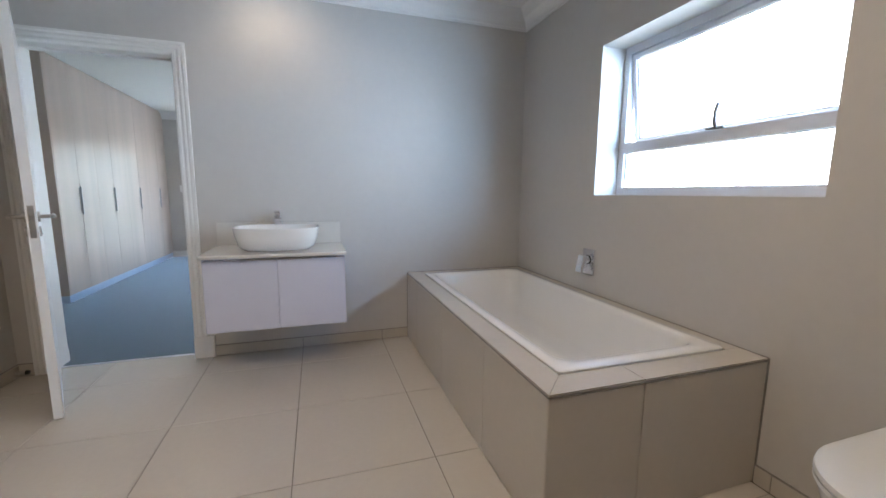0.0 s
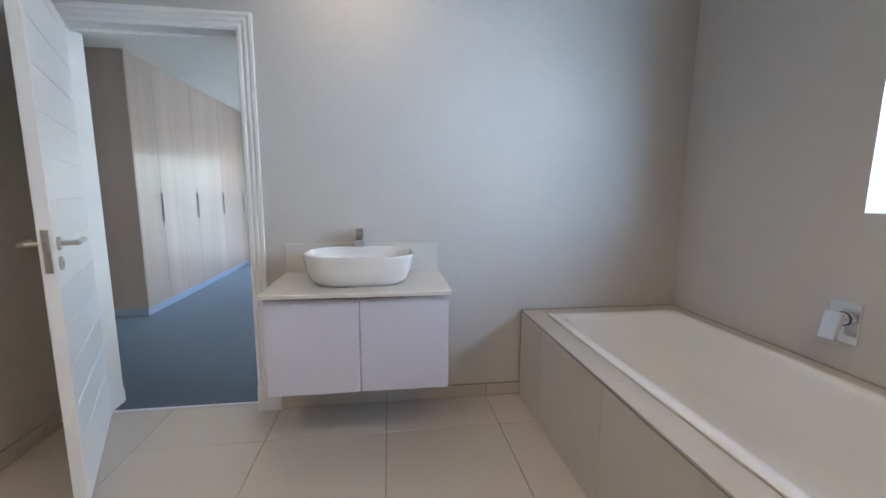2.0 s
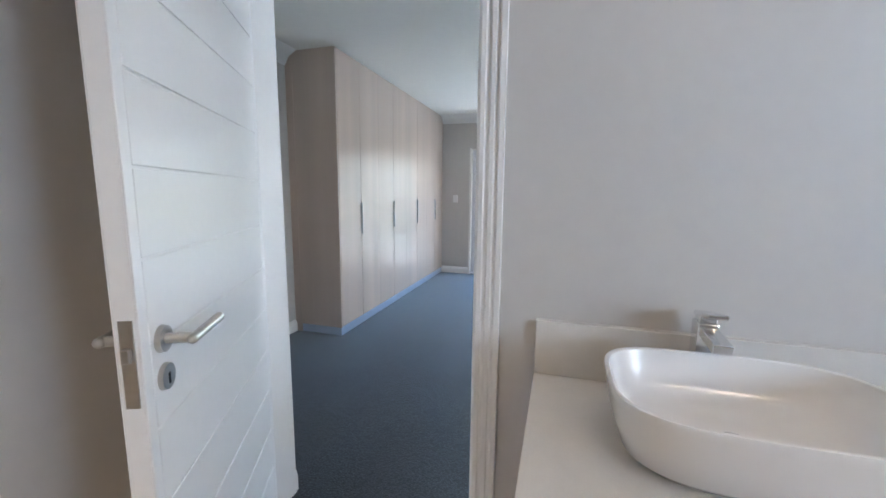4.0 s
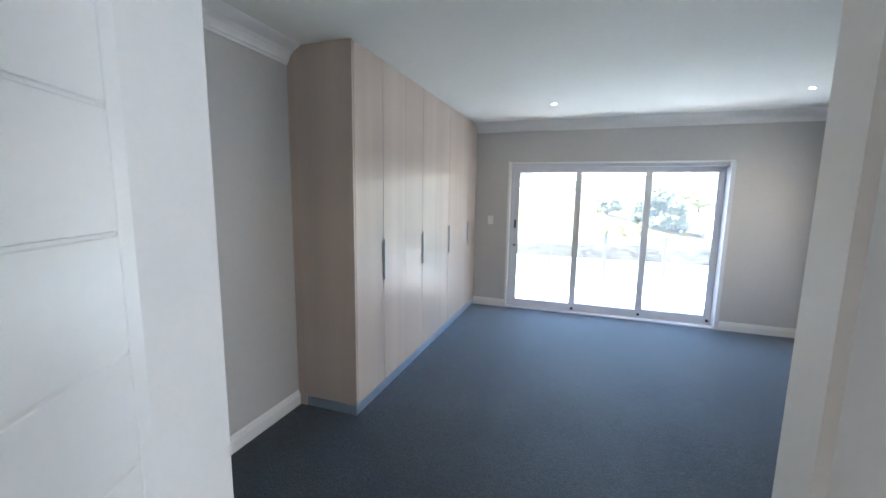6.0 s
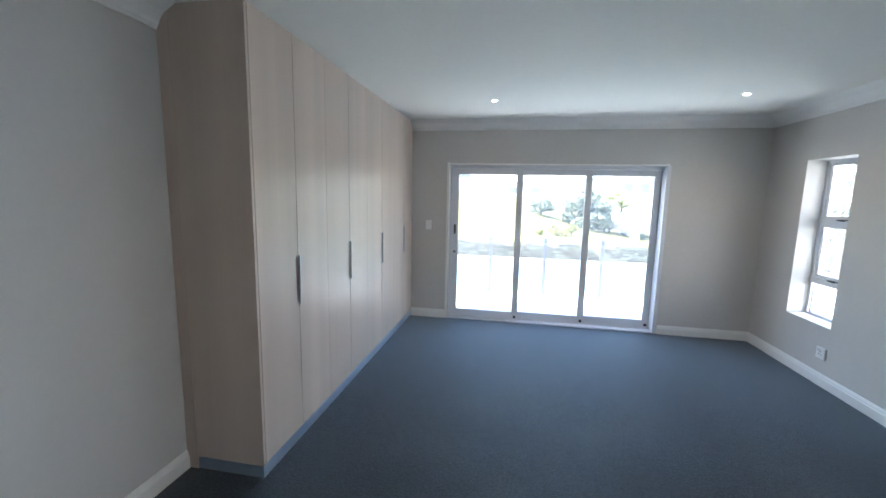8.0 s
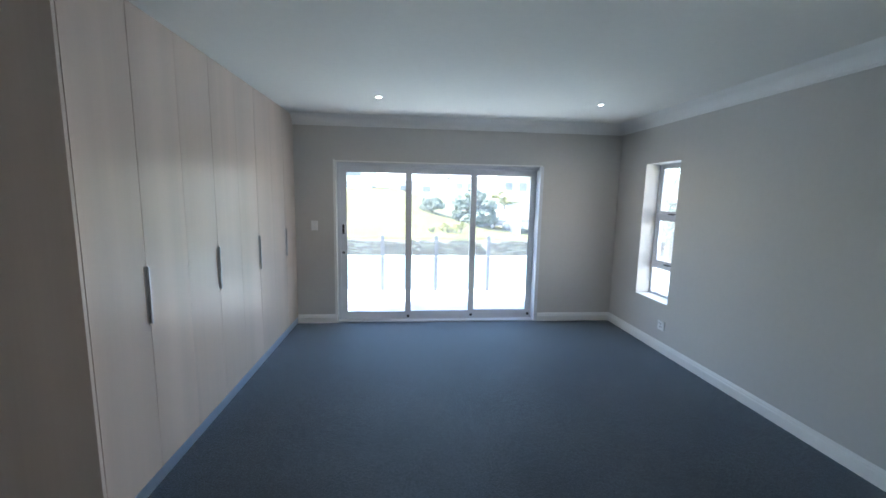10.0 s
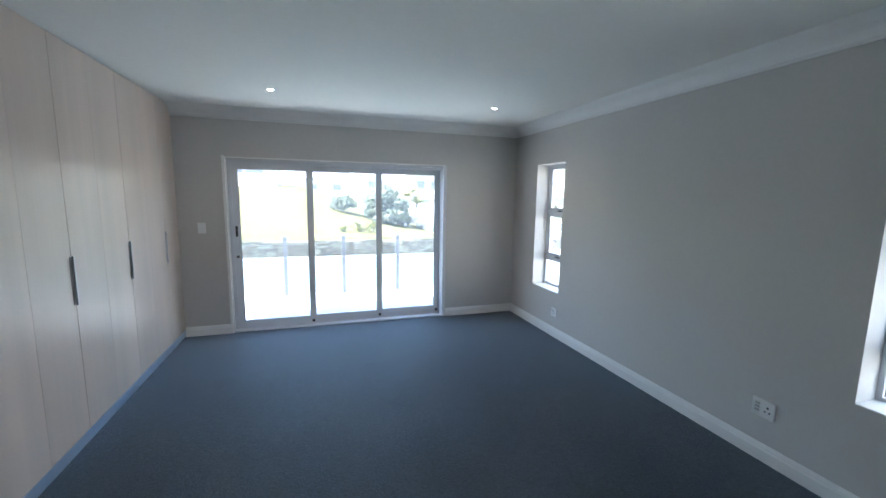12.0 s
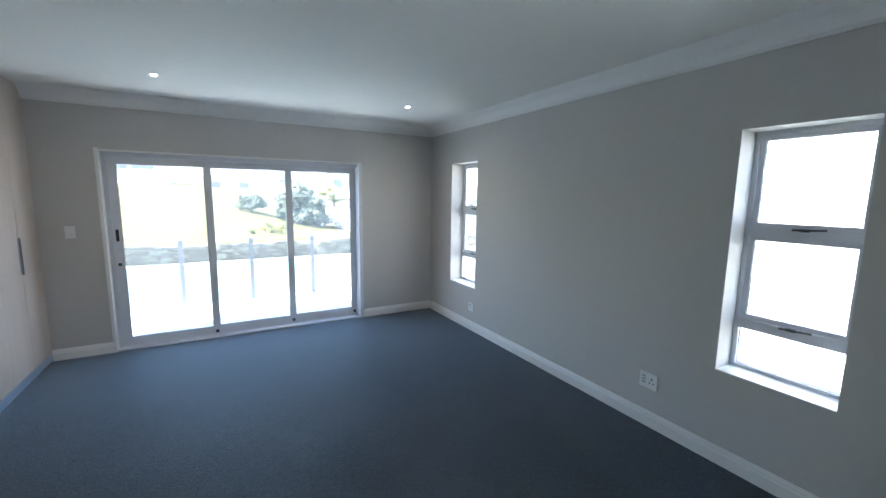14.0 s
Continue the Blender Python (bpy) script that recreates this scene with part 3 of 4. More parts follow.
def basin_mixer():
    th = thing("basin_mixer", (-0.045, 3.032, 0.80), "tall square chrome basin mixer tap", "mixer tap")
    cx, cy = -0.045, 3.033
    part("body", box(cx - 0.023, cx + 0.023, cy - 0.024, cy + 0.024, 0.8005, 1.012, 0.004), CHROME, th)
    bm = box(cx - 0.020, cx + 0.020, cy - 0.118, cy - 0.015, 0.984, 1.006, 0.003)
    bmesh.ops.rotate(bm, verts=bm.verts, cent=(cx, cy, 0.99), matrix=Matrix.Rotation(radians(6), 3, "X"))
    part("spout", bm, CHROME, th)
    bm = box(cx - 0.022, cx + 0.022, cy - 0.075, cy + 0.023, 1.024, 1.036, 0.004)
    bmesh.ops.rotate(bm, verts=bm.verts, cent=(cx, cy, 1.03), matrix=Matrix.Rotation(radians(-10), 3, "X"))
    part("lever", bm, CHROME, th)
    part("collar", box(cx - 0.017, cx + 0.017, cy - 0.018, cy + 0.018, 1.012, 1.030), CHROME, th)


def toilet():
    th = thing("toilet", (1.60, 0.50, 0.0), "white ceramic back-to-wall toilet with closed lid", "toilet")
    cy = 0.515

    def ring(x0, hw, z, n=20):
        x0, z = x0 + 0.012, z * 1.07
        xb = 1.897
        r = hw
        pts = [(xb, cy - hw, z)]
        for i in range(n + 1):
            a = radians(-90 - 180 * i / n)
            pts.append((x0 + 1.25 * r + 1.25 * r * math.cos(a), cy + r * math.sin(a), z))
        pts.append((xb, cy + hw, z))
        return pts

    part("pan", loft([ring(1.505, 0.115, 0.001), ring(1.495, 0.122, 0.05), ring(1.475, 0.13, 0.18), ring(1.425, 0.16, 0.30), ring(1.400, 0.176, 0.37), ring(1.397, 0.178, 0.390)]), CERAMIC, th, "", True)
    part("seat", loft([ring(1.390, 0.180, 0.393), ring(1.383, 0.184, 0.398), ring(1.385, 0.183, 0.408)]), SWITCH, th, "", True)
    part("lid", loft([ring(1.386, 0.183, 0.410), ring(1.382, 0.186, 0.416), ring(1.385, 0.184, 0.428), ring(1.400, 0.172, 0.436), ring(1.485, 0.11, 0.439)]), SWITCH, th, "glossy white plastic lid", True)


bathtub_surround()
bathtub()
bath_mixer()
vanity()
basin()
basin_mixer()
toilet()


def gasket_rows(x, y0, y1, z0, z1, w=0.004):
    """Thin black glazing gaskets round a pane that faces x."""
    return [(x, x + 0.004, y0, y0 + w, z0, z1), (x, x + 0.004, y1 - w, y1, z0, z1), (x, x + 0.004, y0 + w, y1 - w, z0, z0 + w), (x, x + 0.004, y0 + w, y1 - w, z1 - w, z1)]


def bath_window():
    w = tagged(thing("window_1", (2.10, 1.55, WZ0)), "white aluminium bathroom window, top sash ajar", "window", kind="structure")
    x0, x1 = 2.075, 2.125
    y0, y1, z0, z1 = WY0, WY1, WZ0, WZ1
    part("window_frame", boxes((x0, x1, y0, y0 + 0.045, z0, z1), (x0, x1, y1 - 0.045, y1, z0, z1), (x0, x1, y0 + 0.045, y1 - 0.045, z0, z0 + 0.045), (x0, x1, y0 + 0.045, y1 - 0.045, z1 - 0.045, z1)), ALU, w)
    part("transom", box(x0 - 0.006, x1, y0 + 0.045, y1 - 0.045, 1.432, 1.492, 0.003), ALU, w)
    p = part("pane", box(2.096, 2.102, y0 + 0.044, y1 - 0.044, z0 + 0.044, 1.433), GLASS, w)
    p.visible_shadow = False
    part("gasket", boxes(*gasket_rows(2.090, y0 + 0.0455, y1 - 0.0455, z0 + 0.0455, 1.4315)), BLACK, w, "black glazing gasket")
    ang = Matrix.Rotation(radians(-7), 3, "Y")
    hinge = (2.10, 1.55, z1 - 0.05)
    a, b, c, d = y0 + 0.050, y1 - 0.050, 1.497, z1 - 0.050
    w0, w1 = 0.027, 0.020
    bm = boxes((2.085, 2.125, a, a + w0, c, d), (2.085, 2.125, b - w0, b, c, d), (2.085, 2.125, a + w0, b - w0, c, c + w1), (2.085, 2.125, a + w0, b - w0, d - w0, d))
    bmesh.ops.rotate(bm, verts=bm.verts, cent=hinge, matrix=ang)
    sash = part("sash", bm, ALU, w)
    bm = boxes(*gasket_rows(2.095, a + w0 + 0.0005, b - w0 - 0.0005, c + w1 + 0.0005, d - w0 - 0.0005))
    bmesh.ops.rotate(bm, verts=bm.verts, cent=hinge, matrix=ang)
    part("gasket", bm, BLACK, sash, "black glazing gasket")
    bm = box(2.101, 2.107, a + w0 - 0.001, b - w0 + 0.001, c + w1 - 0.001, d - w0 + 0.001)
    bmesh.ops.rotate(bm, verts=bm.verts, cent=hinge, matrix=ang)
    part("pane", bm, GLASS, sash).visible_shadow = False
    stay = part("stay", box(2.050, 2.068, 1.455, 1.545, 1.490, 1.499, 0.002), STAY, w, "dark grey metal casement stay")
    bm = bmesh.new()
    pts = [(2.060, 1.500, 1.496), (2.055, 1.505, 1.525), (2.057, 1.507, 1.565), (2.066, 1.503, 1.612)]
    for q, r in zip(pts, pts[1:]):
        add_rod(bm, q, r, 0.010, 0.008, 10)
    part("stay_lever", bm, STAY, stay, "", True)


def narrow_window(name, y0, y1, VZ0, label):
    w = AT_EAST[name] = tagged(thing(name, (1.94, (y0 + y1) / 2, VZ0)), label, "window", kind="structure")
    x0, x1, t = 1.928, 1.978, 0.027
    part("window_frame", boxes((x0, x1, y0, y0 + t, VZ0, VZ1), (x0, x1, y1 - t, y1, VZ0, VZ1), (x0, x1, y0 + t, y1 - t, VZ0, VZ0 + t), (x0, x1, y0 + t, y1 - t, VZ1 - t, VZ1)), ALU, w)
    for a, b in ((0.830, 0.891), (1.397, 1.450)):
        part("transom", box(x0 - 0.004, x1, y0 + t, y1 - t, a, b, 0.002), ALU, w)
    for i, (a, b) in enumerate(((VZ0 + t, 0.830), (0.891, 1.397), (1.450, VZ1 - t))):
        s, f = 0.024, 0.012
        if i:
            part("sash", boxes((x0 + f, x1 + 0.006, y0 + t, y0 + t + s, a, b), (x0 + f, x1 + 0.006, y1 - t - s, y1 - t, a, b), (x0 + f, x1 + 0.006, y0 + t + s, y1 - t - s, a, a + s), (x0 + f, x1 + 0.006, y0 + t + s, y1 - t - s, b - s, b)), ALU, w)
        part("pane", box(1.952, 1.958, y0 + t + (s if i else 0) - 0.001, y1 - t - (s if i else 0) + 0.001, a + (s if i else 0), b - (s if i else 0)), GLASS, w).visible_shadow = False
        e = (s if i else 0) + 0.0006
        part("gasket", boxes(*gasket_rows(1.946, y0 + t + e, y1 - t - e, a + e, b - e, 0.003)), BLACK, w, "black glazing gasket")
        if i:
            ym = (y0 + y1) / 2
            h = part("catch", box(x0 - 0.020, x0 - 0.003, ym - 0.030, ym + 0.015, a - 0.012, a + 0.006, 0.003), BLACK, w, "black window catch")
            bm = rod((x0 - 0.016, ym + 0.045, a - 0.004), (x0 - 0.022, ym - 0.100, a + 0.004), 0.0065, 0.0055, 10)
            part("catch_lever", bm, BLACK, h, "", True)
    part("window_sill", box(RX1 + 0.002, 1.927, y0 + 0.001, y1 - 0.001, VZ0, VZ0 + 0.006), TRIM, w)


bath_window()
narrow_window("window_2", *W2, VA, "narrow white aluminium three-light window near the doorway")
narrow_window("window_3", *W1, VB, "narrow white aluminium three-light window near the corner")


def sliding_door():
    w = tagged(thing("door_2", (-0.5, 8.22, 0)), "white aluminium three-panel sliding glass door, closed", "sliding door", kind="structure")
    y0, y1 = 8.225, 8.345
    part("track_frame", boxes((SX0, SX0 + 0.042, y0, y1, 0.0, SZ), (SX1 - 0.042, SX1, RY1 - 0.003, y1, 0.0, SZ), (SX0 + 0.042, SX1 - 0.042, y0, y1, SZ - 0.042, SZ)), ALU, w)
    part("bottom_track", boxes((SX0 + 0.001, SX1 - 0.001, RY1, y0, -0.011, 0.014), (SX0 + 0.042, SX1 - 0.042, y0, y1, -0.012, 0.016), (SX0 + 0.042, SX1 - 0.042, 8.240, 8.244, 0.016, 0.028), (SX0 + 0.042, SX1 - 0.042, 8.276, 8.280, 0.016, 0.028), (SX0 + 0.042, SX1 - 0.042, 8.312, 8.316, 0.016, 0.028)), ALU, w)
    part("cover_strip", boxes((SX0 - 0.0285, SX0 - 0.0005, RY1 - 0.010, RY1, 0, SZ + 0.028), (SX0 - 0.0005, SX1 - 0.02, RY1 - 0.010, RY1, SZ, SZ + 0.016)) , TRIM, w)
    for i, (a, b, ya) in enumerate(((-1.737, -0.868, 8.230), (-0.942, -0.046, 8.266), (-0.116, 0.732, 8.302))):
        yb = ya + 0.030
        z0, z1 = 0.030, SZ - 0.044
        s = part("sliding_panel", boxes((a, a + 0.068, ya, yb, z0, z1), (b - 0.068, b, ya, yb, z0, z1), (a + 0.068, b - 0.068, ya, yb, z0, z0 + 0.082), (a + 0.068, b - 0.068, ya, yb, z1 - 0.070, z1)), ALU, w)
        part("pane", box(a + 0.067, b - 0.067, ya + 0.012, ya + 0.018, z0 + 0.081, z1 - 0.069), GLASS, s).visible_shadow = False
        part("bead", boxes((a + 0.0685, a + 0.073, ya + 0.006, ya + 0.012, z0 + 0.083, z1 - 0.071), (b - 0.073, b - 0.0685, ya + 0.006, ya + 0.012, z0 + 0.083, z1 - 0.071)), BLACK, s, "black glazing bead")
        part("end_stop", box(b - 0.050, b - 0.018, ya - 0.006, ya, z0 + 0.006, z0 + 0.040, 0.002), BLACK, s, "small black corner stop")
        if i == 0:
            part("flush_pull", box(a + 0.018, a + 0.044, ya - 0.006, ya + 0.002, 1.108, 1.228, 0.003), BLACK, s, "black flush pull")
            lk = part("lock_cylinder", rod((a + 0.030, ya, 0.875), (a + 0.030, ya - 0.010, 0.875), 0.017, 0.015, 20), BLACK, s, "dark lock cylinder", True)
            part("key_slot", box(a + 0.028, a + 0.032, ya - 0.012, ya - 0.009, 0.865, 0.886), STEEL, lk)


sliding_door()

# ---- bedroom furniture and fixtures ----


def wardrobe():
    th = thing("wardrobe", (-2.55, 6.58, 0), "pale ash laminate built-in wardrobe to the ceiling", "wardrobe")
    back, x1, y0, y1, top = RX0 + 0.002, WARD_X, WARD_Y, 8.148, RZ - 0.003
    # carcass is coloured near black to give the door gaps their shade
    part("carcass", box(back, x1 - 0.021, y0 + 0.0185, y1, 0.082, top), GAP_SHADE, th)
    part("side_panel", box(back + 0.072, x1, y0, y0 + 0.018, 0.078, top, 0.001, 1), LAMINATE, th, "plain laminate end panel")
    part("filler_strip", box(back, back + 0.070, y0 + 0.001, y0 + 0.018, 0.0, top, 0.001, 1), LAMINATE, th, "narrow laminate filler strip")
    part("kickboard", box(x1 - 0.024, x1 - 0.008, y0 + 0.008, y1, 0.001, 0.080), KICK, th, "satin aluminium kickboard")
    part("kickboard", box(back + 0.070, x1 - 0.024, y0 + 0.008, y0 + 0.018, 0.001, 0.077), KICK, th, "satin aluminium kickboard")
    n = 8
    y00 = y0 + 0.0225
    step = (y1 - 0.004 - y00) / n
    for i in range(n):
        a, b = y00 + i * step, y00 + (i + 1) * step
        ga, gb = (0.0016, 0.0004) if i % 2 else (0.0004, 0.0016)
        d = part("door", box(x1 - 0.018, x1, a + ga, b - gb, 0.084, top - 0.003, 0.0006, 1), LAMINATE, th)
        if i % 2 == 0:
            bm = boxes((x1 - 0.016, x1 + 0.016, b - 0.0014, b + 0.0006, 0.908, 1.210), (x1 + 0.0005, x1 + 0.0030, b - 0.021, b - 0.0014, 0.908, 1.210), (x1 + 0.013, x1 + 0.016, b - 0.008, b - 0.0014, 0.908, 1.210))
            part("edge_pull", bm, HANDLE, d, "grey aluminium edge pull")


wardrobe()


def light_switch():
    th = thing("light_switch", (-2.035, RY1, 1.215), "white double rocker light switch on wall", "light switch")
    part("cover", box(-2.073, -1.997, RY1 - 0.011, RY1 - 0.0005, 1.158, 1.275, 0.003), SWITCH, th)
    part("rocker", box(-2.058, -2.037, RY1 - 0.015, RY1 - 0.010, 1.198, 1.236, 0.0015, 1), SWITCH, th)
    part("rocker", box(-2.034, -2.013, RY1 - 0.015, RY1 - 0.010, 1.198, 1.236, 0.0015, 1), SWITCH, th)


def wall_socket(y, z, w, h, switches, label):
    th = thing("wall_socket", (RX1, y, z), label, "wall socket")
    AT_EAST[label] = th
    x = RX1
    part("cover", box(x - 0.014, x - 0.0005, y - w / 2, y + w / 2, z - h / 2, z + h / 2, 0.003), SWITCH, th)
    for i in range(switches):
        zz = z + h * (0.24 - 0.20 * i)
        part("rocker", box(x - 0.018, x - 0.013, y + w * 0.14, y + w * 0.36, zz - 0.006, zz + 0.006, 0.0015, 1), HANDLE, th)
    yc = y - w * 0.2 if switches > 1 else y
    for dy, dz, r in ((0, 0.016, 0.0062), (-0.013, -0.012, 0.0052), (0.013, -0.012, 0.0052)):
        part("pin_hole", rod((x - 0.0150, yc + dy, z + dz), (x - 0.0138, yc + dy, z + dz), r, None, 14), BLACK, th)


def downlight(x, y, z, strength, group):
    th = thing("downlight", (x, y, z), "small round recessed white ceiling downlight, lit", "downlight", group)
    n = 28
    prof = [(0.035, 0.0), (0.034, -0.004), (0.026, -0.006), (0.019, -0.002)]
    rings = [[(x + r * math.cos(2 * math.pi * i / n), y + r * math.sin(2 * math.pi * i / n), z + h - 0.0005) for i in range(n)] for r, h in prof]
    part("bezel", loft(rings, False, False), TRIM, th, "", True)
    part("lamp", rod((x, y, z - 0.0008), (x, y, z - 0.0045), 0.019, 0.017, 24), LAMP, th, "glowing lamp face")
    data = bpy.data.lights.new("downlight_beam", "SPOT")
    data.energy, data.spot_size, data.spot_blend, data.shadow_soft_size, data.color = strength, radians(150), 0.9, 0.03, (1.0, 0.75, 0.49)
    beam = new("downlight_beam", data)
    beam.matrix_world = look((x, y, z - 0.02), (x, y, 0))


light_switch()
wall_socket(4.835, 0.332, 0.128, 0.112, 3, "white wall socket with three switches")
wall_socket(7.085, 0.285, 0.100, 0.100, 1, "white single wall socket plate")
for x, y in ((-1.19, 7.165), (0.946, 7.12), (-1.154, 4.417)):
    downlight(x, y, RZ, 1.5, "bedroom ceiling downlights")
# first is inferred from its wall glow; other two are unseen, added as fill
for x, y, w in ((-0.04, 2.78, 0.75), (0.9, 0.9, 4.2), (-0.9, 0.7, 4.2)):
    downlight(x, y, BZ, w, "bathroom ceiling downlights")

# the bedroom's east wall is turned slightly to fit the camera's view; all that is fixed to it turns with it
TURN = Matrix.Translation((RX1, RY1, 0)) @ Matrix.Rotation(radians(0.55), 4, "Z") @ Matrix.Translation((-RX1, -RY1, 0))
for ob in (wall_east, *[v for k, v in AT_EAST.items() if "east" in k and "north" not in k or k.startswith("window") or "socket" in k]):
    ob.matrix_basis = TURN @ Matrix.Translation(ob.location)

# ---- outside: balcony, ground, road wall, plants, houses ----
tagged(part("balcony_floor", box(-3.3, 3.2, RY1 + 0.25, 10.05, -0.35, -0.03), PAVING), "pale sunlit balcony floor", "balcony floor", kind="structure")
structure("wall_lower_storey", box(RX0 - 0.25, 2.155, BY0 - 0.2, RY1 + 0.25, -3.0, -0.101), RENDERED, "plastered lower storey of the house", "wall")


def balustrade():
    th = thing("balustrade", (-0.4, 9.90, -0.03), "frameless glass balcony balustrade with slim steel posts", "balustrade")
    xs = [-3.15, -2.24, -1.335, -0.43, 0.475, 1.38, 2.285, 3.12]
    for x in xs:
        p = part("post", box(x - 0.031, x + 0.031, 9.90, 9.925, -0.03, 0.925, 0.004), STEEL_POST, th, "slim satin steel post")
        part("foot", box(x - 0.045, x + 0.045, 9.865, 9.96, -0.03, -0.018, 0.003), STEEL_POST, p)
    for a, b in zip(xs, xs[1:]):
        part("pane", box(a + 0.028, b - 0.028, 9.907, 9.917, 0.03, 0.90), GLASS_TINT, th).visible_shadow = False


STEEL_POST = shade("satin_steel", (0.13, 0.135, 0.15), rough=0.5, metal=0.5, var=0.05, scale=4, fine=60)
GLASS_TINT = glass_material("green_tinted_glass", (0.90, 0.97, 0.96))
balustrade()


def ground_height(x, y):
    if y < 28.0:
        return -2.25
    slope = min(1.0, (y - 28.0) / 40.0)
    left = 1.0 / (1.0 + math.exp(max(-40, min(40, (x - 3.5) / 2.5))))
    rise = (0.4 + 3.6 * left) * slope ** 0.8
    bumps = 0.25 * noise.noise(Vector((x * 0.12, y * 0.12, 0.0)))
    drop = 1.1 * (1.0 - left) * min(1.0, (y - 28.0) / 9.0)
    return -1.22 + rise - drop + bumps * min(1, (y - 28) / 4)


def terrain():
    xs = [-3000, -800, -250, -120, -70] + [-45 + 2.0 * i for i in range(56)] + [75, 120, 250, 800, 3000]
    ys = [-3000, -600, -100, -30, 0, 10, 20, 27.9, 28.1] + [29 + 1.6 * i for i in range(30)] + [85, 110, 200, 600, 3000]
    bm = bmesh.new()
    grid = [[bm.verts.new((x, y, ground_height(x, y))) for x in xs] for y in ys]
    for r0, r1 in zip(grid, grid[1:]):
        for i in range(len(xs) - 1):
            bm.faces.new((r0[i], r0[i + 1], r1[i + 1], r1[i]))
    ob = structure("ground", bm, GRASS, "sunlit dry grassy slope", "ground")
    for p in ob.data.polygons:
        p.use_smooth = True


terrain()
tagged(part("road", box(-60, 80, 12.0, 27.2, -2.27, -2.235), ROADWAY), "pale sunlit paved road", "road", kind="structure")
tagged(part("kerb", box(-60, 80, 27.2, 27.45, -2.27, -2.11, 0.02), PAVING), "pale concrete kerb", "kerb", kind="structure")


def stone_wall():
    th = thing("retaining_wall", (0, 27.8, -2.25), "low dry-stacked brown field stone retaining wall", "stone wall")
    rnd = random.Random(4)
    part("backing", box(-32, 45, 27.78, 28.2, -2.25, -1.25), MORTAR, th)
    bm = bmesh.new()
    z = -2.25
    while z < -1.25:
        h = rnd.uniform(0.06, 0.13)
        x = -30.0
        while x < 42:
            w = rnd.uniform(0.15, 0.6)
            d = rnd.uniform(0.0, 0.10)
            if rnd.random() > (0.55 if z > -1.5 else 0.30):
                j = [rnd.uniform(-0.03, 0.025) for _ in range(4)]
                vs = [bm.verts.new(p) for p in ((x + 0.012, 27.72 - d, z + 0.01), (x + w - 0.012, 27.72 - d, z + 0.01 + j[0]), (x + w - 0.03, 27.72 - d, z + h - 0.012 + j[1]), (x + 0.025, 27.72 - d, z + h - 0.012 + j[2]))]
                ws = [bm.verts.new((v.co.x, 28.0, v.co.z)) for v in vs]
                bm.faces.new(vs)
                for k in range(4):
                    bm.faces.new((vs[k], ws[k], ws[(k + 1) % 4], vs[(k + 1) % 4]))
            x += w
        z += h
    tagged(part("stones", bm, STONE, th), kind="stuff")


stone_wall()


def leaves(bm, centre, radius, count, size, rnd, flat=0.8):
    """Many small leaf blades round a centre, thinner toward the middle."""
    c = Vector(centre)
    for _ in range(count):
        d = Vector((rnd.gauss(0, 1), rnd.gauss(0, 1), rnd.gauss(0, 1) * flat)).normalized()
        p = c + Vector((d.x * radius, d.y * radius, d.z * radius * flat)) * rnd.uniform(0.55, 1.08)
        u = Vector((rnd.uniform(-1, 1), rnd.uniform(-1, 1), rnd.uniform(-1, 1))).normalized()
        v = u.orthogonal().normalized()
        s = size * rnd.uniform(0.6, 1.4)
        bm.faces.new([bm.verts.new(q) for q in (p - u * s, p + v * s * 0.45, p + u * s, p - v * s * 0.45)])


def tree(name, x, y, height, spread, seed, label, material, clumps=26, low=0.25, size=0.16):
    rnd = random.Random(seed)
    z = ground_height(x, y) - 0.05
    th = thing(name, (x, y, z), label, "tree" if name == "tree" else "shrub")
    bm = bmesh.new()
    add_rod(bm, (x, y, z), (x + 0.08, y, z + height * 0.45), height * 0.045, height * 0.03, 10)
    tips = []
    for i in range(7):
        a = 2 * math.pi * i / 7 + rnd.uniform(-0.3, 0.3)
        tip = (x + spread * 0.55 * math.cos(a), y + spread * 0.55 * math.sin(a), z + height * rnd.uniform(0.45, 0.8))
        add_rod(bm, (x + 0.05, y, z + height * rnd.uniform(0.15, 0.42)), tip, height * 0.018, height * 0.006, 7)
        tips.append(tip)
    part("trunk", bm, BARK, th)
    bm = bmesh.new()
    for i in range(clumps):
        a, r = rnd.uniform(0, 2 * math.pi), spread * math.sqrt(rnd.random()) * 0.8
        h = height * (low + (0.92 - low) * rnd.random() * (1 - 0.45 * r / spread))
        leaves(bm, (x + r * math.cos(a), y + r * math.sin(a), z + h), spread * rnd.uniform(0.22, 0.38), 170, size, rnd)
    part("crown", bm, material, th)


tree("tree", 5.6, 42.0, 3.9, 2.3, 1, "dark green rounded coastal tree on the bank", LEAF, 52, 0.10, 0.17)
tree("tree", 7.1, 44.5, 3.0, 1.5, 2, "dark green leafy tree beside a larger one", LEAF, 22, 0.15, 0.14)
tree("shrub", 1.5, 43.0, 1.7, 1.25, 3, "grey-green low spreading shrub on grass", LEAF, 18, 0.2, 0.11)
tree("tree", 15.2, 26.0, 6.6, 2.0, 6, "tall green garden tree beside the wall", LEAF, 30, 0.25, 0.15)
for i, (x, y, s) in enumerate(((0.8, 30.5, 0.5), (1.5, 31.0, 0.7), (2.1, 30.6, 0.6), (2.9, 31.4, 0.9))):
    tree("shrub", x, y, s, s * 0.8, 20 + i, "small yellow-green shrub above the stone wall", LEAF_LIGHT, 4, 0.3, 0.07)


